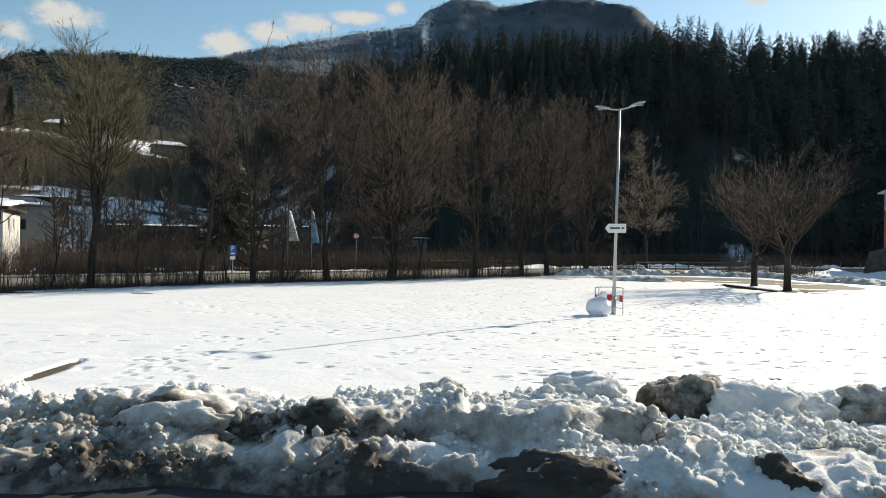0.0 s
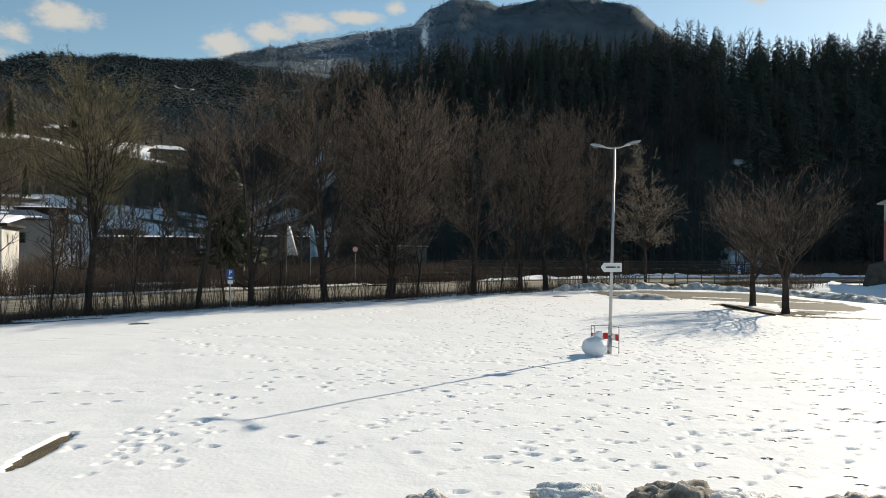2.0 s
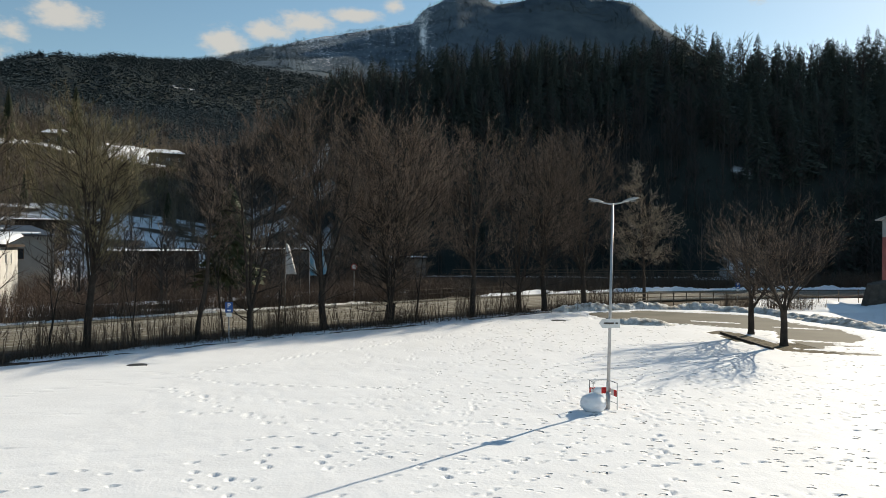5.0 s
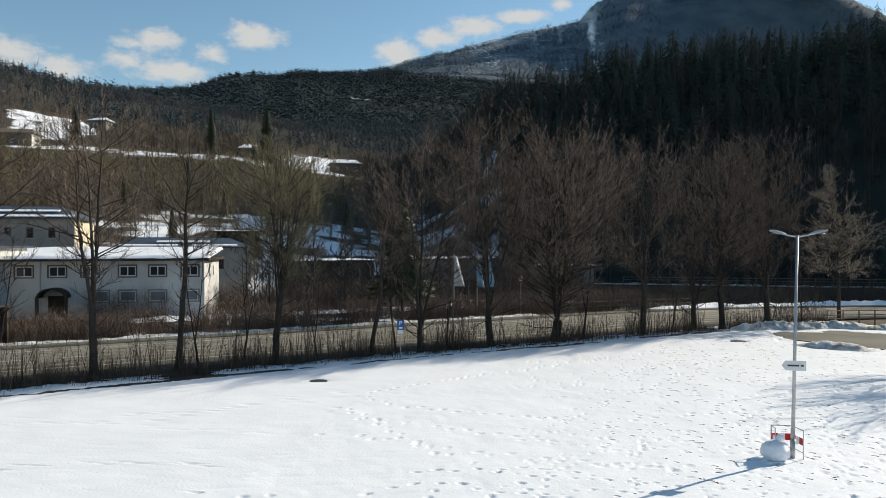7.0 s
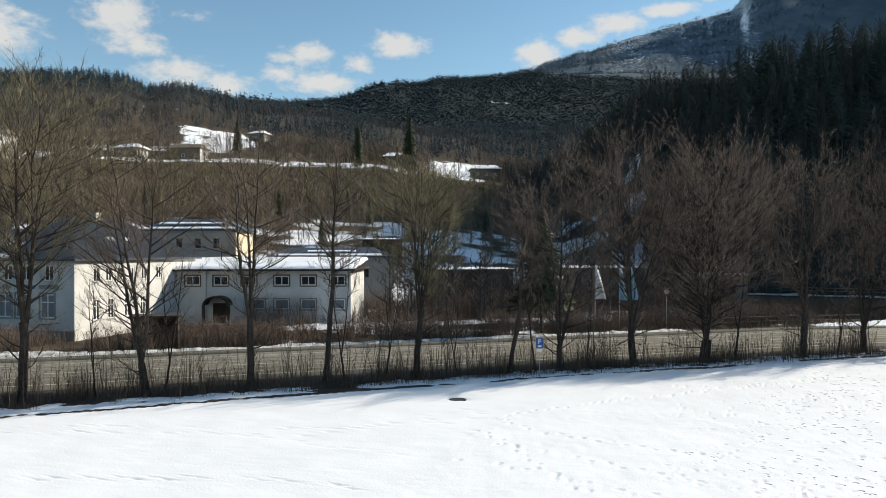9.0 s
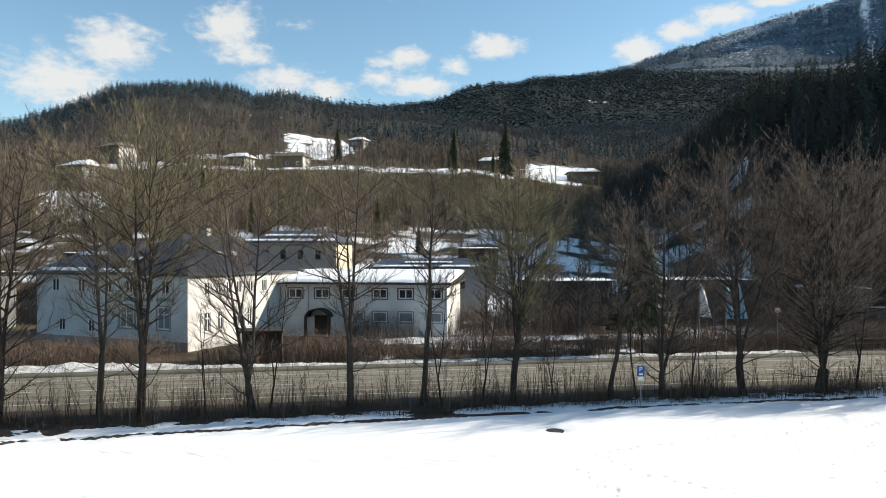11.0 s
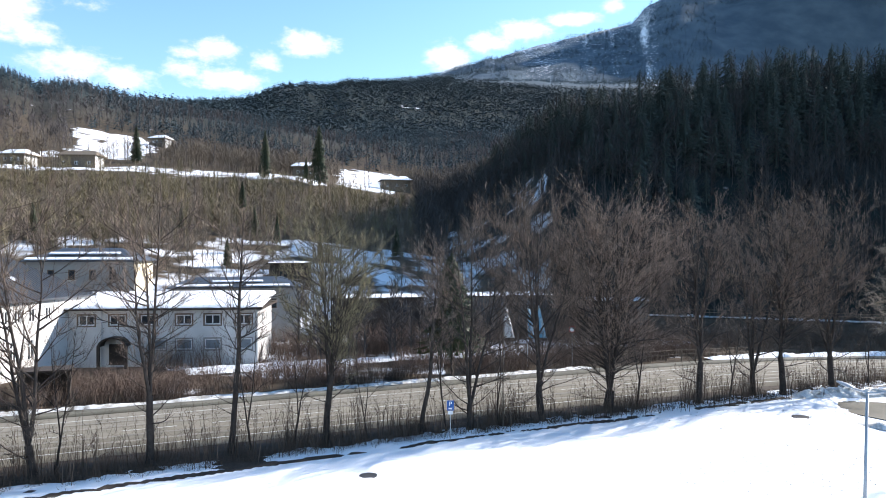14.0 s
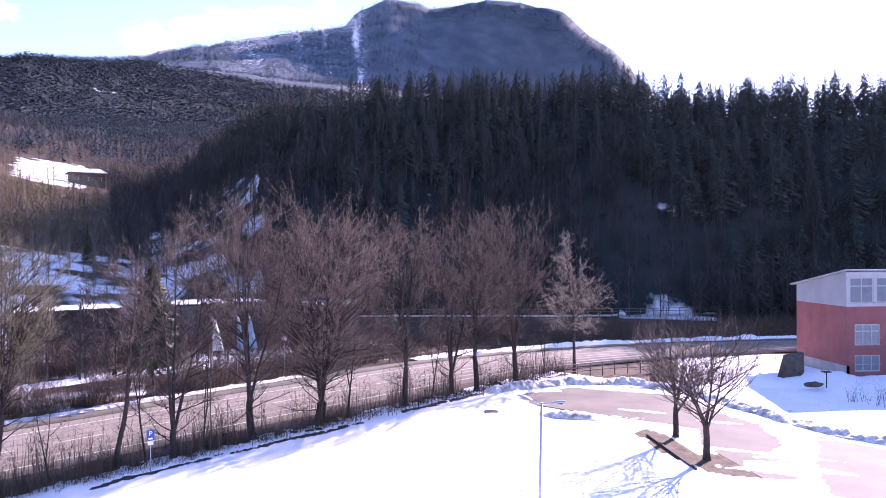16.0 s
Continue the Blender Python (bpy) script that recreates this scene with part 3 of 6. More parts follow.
def footprints():
    """Steps of people who crossed the snow: trails, a trampled spot, and many stray ones."""
    rng = np.random.RandomState(5)
    out = []

    def trail(points, wobble=0.25, step=0.62, skip=0.0):
        for (x0, y0), (x1, y1) in zip(points, points[1:]):
            length = math.hypot(x1 - x0, y1 - y0)
            ux, uy = (x1 - x0) / length, (y1 - y0) / length
            for k in range(int(length / step)):
                if rng.rand() < skip:
                    continue
                side = 0.13 if k % 2 else -0.13
                w = wobble * math.sin(k * 0.21 + x0)
                out.append((x0 + ux * k * step - uy * (side + w) + rng.normal(0, 0.05), y0 + uy * k * step + ux * (side + w) + rng.normal(0, 0.05), math.atan2(uy, ux) + rng.normal(0, 0.15), rng.uniform(0.8, 1.15)))

    trail([(-5.6, 13.0), (-6.4, 15), (-6.5, 16.6), (-6.3, 18.2), (-7.1, 20.5), (-6.4, 21.2), (-5, 21.8), (-3.7, 21.4), (-2.9, 19.7), (-3.0, 18.5)], 0.1)
    trail([(-4.9, 13.2), (-5.1, 15.6), (-5.2, 17.6), (-5.6, 18.8), (-6.2, 20.2)], 0.1)
    trail([(-6.3, 12.5), (-5.8, 14.9), (-6.2, 16.2)], 0.1)
    trail([(-4.6, 18.2), (-4.8, 19.8), (-5.2, 21.7)], 0.1)
    trail([(-12, 19.5), (-7, 19.3)], 0.1, 0.75, 0.1)
    trail([(-11, 17.9), (-9, 18.3), (-7, 18.2)], 0.1, 0.75, 0.1)
    trail([(-10, 16.0), (-8, 16.4)], 0.1, 0.6, 0.1)
    trail([(-4, 14.9), (-0.5, 14.0), (6, 12.5)], 0.1, 0.75, 0.1)
    trail([(-6.1, 22.7), (-3.3, 23.6), (4, 25.6)], 0.1, 0.7, 0.15)
    trail([(-12.8, 30.5), (-10.3, 29.3), (0, 27.4), (8, 27)], 0.1, 0.7, 0.1)
    trail([(-3, 21.4), (6, 20.2), (16, 20)], skip=0.25)
    trail([(-24, 26), (-10, 26.5), (3, 24.5), (14, 26)], skip=0.2)
    trail([(-16, 33), (-12, 31), (-6, 25), (1, 18.5)], skip=0.05)
    trail([(-15, 36), (-9, 32), (0, 31), (10, 36)], skip=0.1)
    trail([(-30, 24), (-16, 30), (-4, 44), (6, 55)], skip=0.1)
    trail([(1, 12.5), (5, 15), (12, 17), (22, 22)], skip=0.4)
    trail([(3, 9.5), (7, 22), (9, 34), (14, 48)], skip=0.1)
    trail([(-28, 17), (-18, 21), (-12, 22)], skip=0.1)
    trail([(-33, 22), (-20, 26.5), (-14, 33)], skip=0.1)
    for _ in range(26):
        out.append((rng.normal(-5.6, 0.6), rng.normal(14.6, 1.0), rng.uniform(0, 6.3), rng.uniform(0.7, 1.1)))
    for _ in range(240):
        x, y = rng.uniform(-6, 24), 11 + 36 * rng.rand() ** 1.3
        h = rng.normal(0.35, 0.5)
        for k in range(rng.randint(4, 16)):
            if rng.rand() < 0.8 and x > -3 + 0.2 * (y - 20) * (rng.rand() - 0.8):
                out.append((x, y, h, rng.uniform(0.5, 0.95)))
            x, y, h = x + math.cos(h) * 0.6 + rng.normal(0, 0.1), y + math.sin(h) * 0.6 + rng.normal(0, 0.1), h + rng.normal(0, 0.12)
    return out


def spaced(lo, a, b, hi, fine, coarse):
    left = np.arange(a, lo, -coarse)[:0:-1]
    mid = np.arange(a, b, fine)
    right = np.arange(b, hi, coarse)
    return np.concatenate([left, mid, right])


def build_field():
    xs = spaced(-68, -12, 18, 50, 0.078, 0.36)
    ys = np.concatenate([spaced(8.4, 9.6, 24, 24.1, 0.06, 0.3), np.arange(24.1, 38, 0.13), np.arange(38, 80, 0.3)])
    x, y = np.meshgrid(xs, ys)
    z = 0.05 * fractal(x, y, 9, 3) + 0.02 * fractal(x, y, 1.2, 33, 3) + 0.012 * np.abs(value_noise(x * 0.8 + y * 0.3, y - x * 0.3, 0.5, 44))
    for px, py, h, size in footprints():
        i0, i1 = np.searchsorted(ys, (py - 0.45, py + 0.45))
        j0, j1 = np.searchsorted(xs, (px - 0.45, px + 0.45))
        dx, dy = x[i0:i1, j0:j1] - px, y[i0:i1, j0:j1] - py
        u, v = dx * math.cos(h) + dy * math.sin(h), -dx * math.sin(h) + dy * math.cos(h)
        q = (u / (0.15 * size)) ** 2 + (v / (0.08 * size)) ** 2
        z[i0:i1, j0:j1] += -0.065 * size * np.exp(-q ** 2.5) + 0.008 * np.exp(-(np.sqrt(q) - 1.5) ** 2 * 4)
    s, n = x * E_DIR.x + y * E_DIR.y, x * N_DIR.x + y * N_DIR.y
    ragged = fractal(x, y, 2.2, 51, 4)
    # the snow thins out over the verge by the trees
    edge = np.interp(s, [-40, -14, 10, 40, 70], [38.5, 40.6, 42.6, 43.6, 44.0])
    away = n - edge + 0.3 * fractal(x, y, 0.9, 55, 3) + 0.3 * ragged
    bare = ((away > 0) & (away < 0.6) & (fractal(x, y, 1.3, 61, 4) > -0.15)) | ((away > 1.5) & (fractal(x, y, 0.8, 63, 3) + 0.45 * (away - 2.7) > 0))
    z = np.where(bare, np.minimum(z, -0.14), z - 0.02 * (away > 0)) - 0.3 * np.clip((n - edge - 3.0) / 1.0, 0, 1)
    # the car park is cleared, with streaks left behind
    lot = np.maximum(soft_inside(PARKING, x, y, 2.0), soft_inside(SIDE_LOT, x, y, 2.0)) + 0.3 * fractal(x * 0.5, y, 2.4, 66, 4)
    streak = value_noise((x * 0.5 + y * 0.85), (x * 0.85 - y * 0.5) * 0.22, 1.3, 68) > 0.45
    z = np.where((lot > 0.62) & ~streak, -0.09 + 0.1 * z, z)
    # trodden soil round the pair of trees, a slab and two shaft covers
    for cx, cy, a, b, turn in ((20.5, 47.2, 1.15, 4.6, 0.05), (22.3, 44.6, 1.0, 1.6, 0.3), (22.5, 41.6, 2.6, 0.6, -0.5), (24.5, 44.4, 2.0, 0.3, -0.3), (-7.75, 14.0, 1.3, 0.24, 1.64), (-15.6, 37.3, 0.62, 0.55, 0), (10.0, 59.7, 0.8, 0.6, 0), (15.5, 59.5, 2.2, 0.6, -0.3)):
        u, v = (x - cx) * math.cos(turn) + (y - cy) * math.sin(turn), -(x - cx) * math.sin(turn) + (y - cy) * math.cos(turn)
        q = (u / a) ** 2 + (v / b) ** 2 + 0.9 * ragged * (a > 0.9)
        z = np.where(q < 1, np.minimum(z, -0.1), z)
    nr, nc = x.shape
    i, j = np.meshgrid(np.arange(nr - 1), np.arange(nc - 1), indexing="ij")
    f = np.stack([i * nc + j, i * nc + j + 1, (i + 1) * nc + j + 1, (i + 1) * nc + j], -1).reshape(-1, 4)
    keep = (n - edge < 4.2)[:-1, :-1] & (s < 76)[:-1, :-1] & ~((s > 66) & (n > 34))[:-1, :-1]
    f = f[keep.ravel()]
    me = mesh_np("snow_field", np.stack([x, y, z], -1).reshape(-1, 3), f, [FIELD_SNOW], smooth=True)
    tagged(new("snow_field", me), "flat field of old white snow crossed by footprints", "snow field", kind="structure")


build_field()


def flat_poly(name, points, z, material, label, category, thick=0.2, kind="structure"):
    bm = bmesh.new()
    top = bm.faces.new([bm.verts.new((x, y, z)) for x, y in points])
    if top.normal.z < 0 or top.calc_area() < 0:
        top.normal_flip()
    bm.normal_update()
    if top.normal.z < 0:
        top.normal_flip()
    res = bmesh.ops.extrude_face_region(bm, geom=[top])
    bmesh.ops.translate(bm, vec=(0, 0, -thick), verts=[g for g in res["geom"] if isinstance(g, bmesh.types.BMVert)])
    bmesh.ops.recalc_face_normals(bm, faces=bm.faces)
    ob = part(name, bm, material)
    return tagged(ob, label, category, kind=kind)


flat_poly("car_park", [(12, 64), (18, 70.5), (29, 68.6), (38, 59.5), (50, 38), (50, 28), (33, 30), (23.2, 36), (22.6, 54), (17, 59)], -0.03, WET, "wet tan asphalt car park partly cleared of snow", "car park")
flat_poly("soil_verge", [on(-45, 37)[:2], on(-14, 40.2)[:2], on(40, 43)[:2], on(66, 43.5)[:2], on(66, 47.4)[:2], on(52, 49.2)[:2], on(-45, 49.2)[:2]], -0.05, DIRT, "dark bare soil verge under the row of trees", "verge")
flat_poly("tree_island", [(18.6, 40.6), (23.2, 39.8), (25.4, 40.2), (23.6, 43.4), (23.4, 47), (22.9, 53), (18.8, 53), (18.2, 47)], -0.045, GRASS, "trodden soil and dead grass round two young trees", "tree island")


# ---- road ----
def bend(s):
    return -np.clip(s - 50, 0, None) ** 2 / 150.0


def strip(name, n0, n1, z, material, label, category, s0=-110.0, s1=150.0, step=2.0, parent=None, thick=0.12):
    ss = np.arange(s0, s1 + 0.01, step)
    rows = []
    for n, zz in ((n0, z - thick), (n0, z), (n1, z), (n1, z - thick)):
        nn = n + bend(ss)
        rows.append(np.stack([ss * E_DIR.x + nn * N_DIR.x, ss * E_DIR.y + nn * N_DIR.y, np.full_like(ss, zz)], -1))
    v = np.concatenate(rows)
    k = len(ss)
    a = np.arange(k - 1)
    f = np.concatenate([np.stack([b * k + a, b * k + a + 1, (b + 1) * k + a + 1, (b + 1) * k + a], -1) for b in range(3)])
    ob = new(name, mesh_np(name, v, f, [material]))
    ob.parent = parent
    if label:
        tagged(ob, label, category, kind="structure")
    return ob


road = strip("road", 48.6, 63.2, 0.0, ASPHALT, "salt-stained pale asphalt main road with white lines", "road")
strip("edge_line", 50.2, 50.36, 0.006, LINE, "", "", parent=road, thick=0.004)
strip("edge_line", 59.2, 59.36, 0.006, LINE, "", "", parent=road, thick=0.004)
for k in range(-18, 22):
    strip("centre_dash", 54.75, 54.89, 0.006, LINE, "", "", s0=k * 6.0, s1=k * 6.0 + 3.6, step=1.2, parent=road, thick=0.004)
for n in (51.7, 53.3, 56.3, 57.9):
    strip("wheel_track", n - 0.35, n + 0.35, 0.004, TREAD, "", "", parent=road, thick=0.003)
strip("footway", 61.0, 63.1, 0.05, WET, "raised tan footway along the road", "pavement", thick=0.05)


def ridge_heap(name, pts, width, height, seed, material, label, res=0.16):
    """A ploughed ridge of snow along a line, lumpy and uneven."""
    pts = [Vector(p) for p in pts]
    ss = [0.0]
    for a, b in zip(pts, pts[1:]):
        ss.append(ss[-1] + (b - a).length)
    u = np.arange(0, ss[-1], res)
    cx, cy = np.interp(u, ss, [p.x for p in pts]), np.interp(u, ss, [p.y for p in pts])
    tx, ty = np.gradient(cx), np.gradient(cy)
    ln = np.hypot(tx, ty)
    tx, ty = tx / ln, ty / ln
    w = np.linspace(-1, 1, max(9, int(2 * width / res)))
    U, W = np.meshgrid(u, w)
    wide = width * (1 + 0.35 * value_noise(U, 0 * U, 3.0, seed))
    x, y = cx - ty * W * wide, cy + tx * W * wide
    prof = np.clip(1 - np.abs(W) ** 1.6, 0, 1)
    z = prof * height * (0.65 + 0.55 * value_noise(U, W, 2.0, seed + 1)) + prof ** 0.5 * height * (0.6 * np.abs(value_noise(x, y, 0.75, seed + 2)) + 0.45 * np.abs(value_noise(x, y, 0.36, seed + 3)) )
    z = z * np.clip(U / 1.5, 0, 1) * np.clip((ss[-1] - U) / 1.5, 0, 1) - 0.06
    nr, nc = x.shape
    i, j = np.meshgrid(np.arange(nr - 1), np.arange(nc - 1), indexing="ij")
    f = np.stack([i * nc + j, i * nc + j + 1, (i + 1) * nc + j + 1, (i + 1) * nc + j], -1).reshape(-1, 4)
    ob = new(name, mesh_np(name, np.stack([x, y, z], -1).reshape(-1, 3), f, [material], smooth=True))
    return tagged(ob, label, "snow bank")


ridge_heap("snow_bank", [(10.5, 67.0), (14, 69.2), (20, 70.8), (26, 70.2), (29.6, 66), (31.2, 60), (32.7, 53.5), (34.2, 48.5), (36.6, 45.4), (42, 39)], 1.0, 0.45, 101, BANK, "ploughed ridge of lumpy dirty snow round the car park", res=0.11)
ridge_heap("snow_bank", [on(-60, 64.2), on(-20, 64.2), on(-2, 64.3), on(20, 64.2), on(46, 64.2)], 0.6, 0.2, 131, BANK, "low snow ridge along the far side of the road", res=0.3)
ridge_heap("snow_bank", [on(62, 63.8), on(70, 61.9), on(80, 58.4), on(95, 51), on(112, 39), on(125, 27)], 1.4, 0.4, 141, SNOW, "white snow verge beyond the bend of the road", res=0.4)
ridge_heap("snow_bank", [(13.5, 58.6), (16, 57.2), (18.6, 56.2)], 0.8, 0.35, 151, BANK, "thin streak of pushed-up snow on the car park")


# ---- the big heap left by the plough in front ----
def heap_height(x, y):
    side = 0 * x
    crest = 9.35 + 0.3 * value_noise(x, side, 2.4, 201)
    top = np.interp(x, [-9, -3, -1, 0.4, 1.4, 2.2, 2.7, 3.3, 5, 9], [0.46, 0.48, 0.52, 0.57, 0.57, 0.44, 0.14, 0.08, 0.12, 0.2]) + 0.08 * value_noise(x, side, 1.6, 203)
    foot = 7.15 + 0.22 * value_noise(x, side, 1.3, 205) - 0.45 * np.clip((x - 0.3) / 1.2, 0, 1)
    cliff = 7.85 + 0.3 * value_noise(x, side, 1.1, 209) - 0.25 * np.clip((x - 1.2) / 1.0, 0, 1)
    wx, wy = x + 0.12 * value_noise(x, y, 0.4, 251), y + 0.12 * value_noise(x, y, 0.4, 253)
    ramp = np.clip((y - foot) / (cliff - foot), 0, 1) ** 0.8
    face = np.clip((wy - cliff) / np.interp(x, [2.0, 3.0], [0.32, 1.2]), 0, 1)
    face = face * face * (3 - 2 * face)
    back = np.clip(((crest + 1.1) - y) / 1.3, 0, 1)
    back = back * back * (3 - 2 * back)
    ledge = np.minimum(top, 0.2 + 0.14 * value_noise(x, side, 0.9, 215))
    body = ramp * ledge + face * (top - ledge)
    clods = 0.16 * np.abs(value_noise(wx, wy, 0.6, 207)) + 0.13 * np.abs(value_noise(wx, wy, 0.3, 211)) + 0.09 * np.abs(value_noise(wx, wy, 0.16, 213)) + 0.05 * np.abs(value_noise(x, y, 0.09, 217))
    slab = 0.14 * np.clip(6 * (fractal(wx, wy * 0.7, 1.5, 221, 2) + 0.05), 0, 1)
    rough = np.interp(y, [8.3, 9.0, 10.0], [1.0, 0.75, 0.4]) * (0.55 + 0.45 * np.clip(1.6 * fractal(x, y, 1.8, 261, 2) + 0.7, 0, 1))
    steep = 4 * face * (1 - face)
    z = body + (clods * rough * (1 - 0.55 * steep) + slab * ramp - 0.05) * np.clip(ramp * 3, 0, 1)
    return z * back - 0.08 * (1 - np.clip(ramp * 20, 0, 1)) - 0.1 * (1 - np.clip(back * 6, 0, 1))


def heap_grit(x, y):
    """Grit lies in bands and pockets of its own and thickens to soot along the kerb, with the left foot's shade
    coloured in.
    """
    band = np.exp(-((y - 8.0 - 0.25 * value_noise(x, 0 * x, 1.1, 209)) / 0.28) ** 2)
    pockets = fractal(x, y * 1.4, 1.2, 241, 4)
    # soot reaches farther up on the left, painting in the shade there as well
    kerb = np.interp(x, [-5, -3, -1.5, 0.3, 1.8], [8.05, 7.95, 7.65, 7.4, 7.1]) + 0.35 * fractal(x, y, 1.6, 243, 2)
    return 0.06 + 0.26 * pockets + band * np.clip(0.4 + 0.6 * fractal(x, 0 * x, 1.4, 247, 3), 0.05, 0.65) * np.interp(x, [2.2, 3.0], [1.0, 0.3]) + 0.62 * np.clip((kerb - y) / 0.4, 0, 1)


def build_heap():
    xs = np.concatenate([np.arange(-26, -7.5, 0.1), np.arange(-7.5, 8.0, 0.042), np.arange(8.0, 26, 0.1)])
    ys = np.arange(6.1, 11.0, 0.042)
    x, y = np.meshgrid(xs, ys)
    z = heap_height(x, y)
    x2 = x + 0.06 * value_noise(x, z * 3 + y, 0.2, 231)
    y2 = y - 0.12 * np.clip(z, 0, 1) * value_noise(x, z * 3, 0.25, 233) - 0.10 * np.clip(z, 0, 1) ** 2
    nr, nc = x.shape
    i, j = np.meshgrid(np.arange(nr - 1), np.arange(nc - 1), indexing="ij")
    f = np.stack([i * nc + j, i * nc + j + 1, (i + 1) * nc + j + 1, (i + 1) * nc + j], -1).reshape(-1, 4)
    me = mesh_np("snow_heap", np.stack([x2, y2, z], -1).reshape(-1, 3), f, [HEAP], smooth=True)
    grit = heap_grit(x, y)
    me.attributes.new("grit", "FLOAT", "POINT").data.foreach_set("value", grit.ravel().astype(np.float32))
    tagged(new("snow_heap", me), "long heap of lumpy ploughed snow, grey with grit at its foot", "snow heap")


build_heap()


def lump(name, at, size, seed, material, label, category, subdiv=3, rough=0.35, group="", grit=None, flat=0.35):
    bm = bmesh.new()
    bmesh.ops.create_icosphere(bm, subdivisions=subdiv, radius=1)
    off = Vector((seed * 3.7, seed * 1.3, seed * 2.1))
    for v in bm.verts:
        d = v.co.normalized()
        k = 1 + rough * noise.noise(d * 1.3 + off) + 0.5 * rough * noise.noise(d * 3.1 + off) + 0.25 * rough * noise.noise(d * 7 + off) + 0.14 * rough * noise.noise(d * 15 + off)
        v.co = Vector((d.x * k * size[0], d.y * k * size[1], max(d.z * k * size[2], -flat * size[2])))
    ob = part(name, bm, material, smooth=True)
    if grit is not None:
        me = ob.data
        me.attributes.new("grit", "FLOAT", "POINT").data.foreach_set("value", [grit - 0.25 * max(0, v.co.z / size[2]) for v in me.vertices])
    ob.matrix_world = Matrix.Translation(at)
    return tagged(ob, label, category, group)


for at, size, seed, label, dirt in (
        ((3.2, 10.0, 0.2), (0.62, 0.45, 0.52), 3, "dark dirt-crusted block of old ice on the snow heap", 0.72),
        ((5.65, 9.75, 0.18), (0.7, 0.45, 0.42), 8, "dark grey block of old ice on the snow heap", 0.6),
        ((4.15, 9.65, 0.2), (0.62, 0.5, 0.48), 5, "clean white block of hardened snow on the heap", -0.05),
        ((4.75, 9.7, 0.16), (0.45, 0.4, 0.36), 6, "yellowish block of packed snow on the heap", 0.35),
        ((1.75, 9.75, 0.42), (0.62, 0.4, 0.3), 9, "yellowish block of packed snow on the heap", 0.36),
        ((-3.4, 8.1, 0.32), (0.75, 0.2, 0.3), 12, "grey slab of packed snow in the heap", 0.5),
        ((-0.2, 9.7, 0.5), (0.25, 0.2, 0.16), 14, "grey block of packed snow in the heap", 0.5),
        ((1.0, 7.25, -0.02), (0.75, 0.4, 0.36), 17, "sooty black clod of frozen slush at the heap's foot", 0.95),
        ((3.2, 7.2, 0.0), (0.3, 0.3, 0.3), 15, "sooty black clod of frozen slush at the heap's foot", 0.95),
        ((-4.6, 7.55, 0.1), (0.5, 0.3, 0.25), 19, "dark grey clod of frozen slush at the heap's foot", 0.62)):
    lump("ice_block", at, size, seed, HEAP, label, "ice block", 5, 0.45, "blocks on the heap", dirt)


def build_crumbs():
    """Loose crumbs of snow all over the heap."""
    rng = np.random.RandomState(77)
    bm = bmesh.new()
    bmesh.ops.create_icosphere(bm, subdivisions=1, radius=1)
    base = np.array([v.co[:] for v in bm.verts])
    tri = np.array([[v.index for v in f.verts] for f in bm.faces])
    bm.free()
    vs, fs = [], []
    xs, ys = rng.uniform(-8, 8.5, 40000), np.clip(rng.normal(8.4, 0.8, 40000), 6.9, 10.2)
    zs = heap_height(xs, ys)
    ok = (zs > 0.06) & (fractal(xs, ys, 0.9, 271, 3) > -0.15)
    for k, (x, y, z) in enumerate(zip(xs[ok][:5600], ys[ok], zs[ok])):
        s = rng.uniform(0.016, 0.04) * (2.2 if rng.rand() < 0.14 else 1)
        d = base * (1 + 0.2 * rng.uniform(-1, 1, (len(base), 1)))
        vs.append(d * s * rng.uniform(0.7, 1.3, 3) + (x, y - 0.1 * min(z, 1) ** 2, z + s * 0.15))
        fs.append(tri + k * len(base))
    me = mesh_np("snow_crumbs", np.concatenate(vs), np.concatenate(fs), [HEAP], smooth=True)
    n = len(base)
    grit = np.repeat(rng.uniform(-0.2, 0.12, len(vs)) + 1.0 * heap_grit(xs[ok][:len(vs)], ys[ok][:len(vs)]), n)
    me.attributes.new("grit", "FLOAT", "POINT").data.foreach_set("value", grit.astype(np.float32))
    tagged(new("snow_crumbs", me), "loose crumbs and clods of snow on the ploughed heap", "snow crumbs", kind="stuff")


build_crumbs()
flat_poly("street", [(-60, -40), (60, -40), (60, 8.2), (-60, 8.2)], -0.02, DARK_ASPHALT, "dark wet asphalt street before the snow heap", "road")

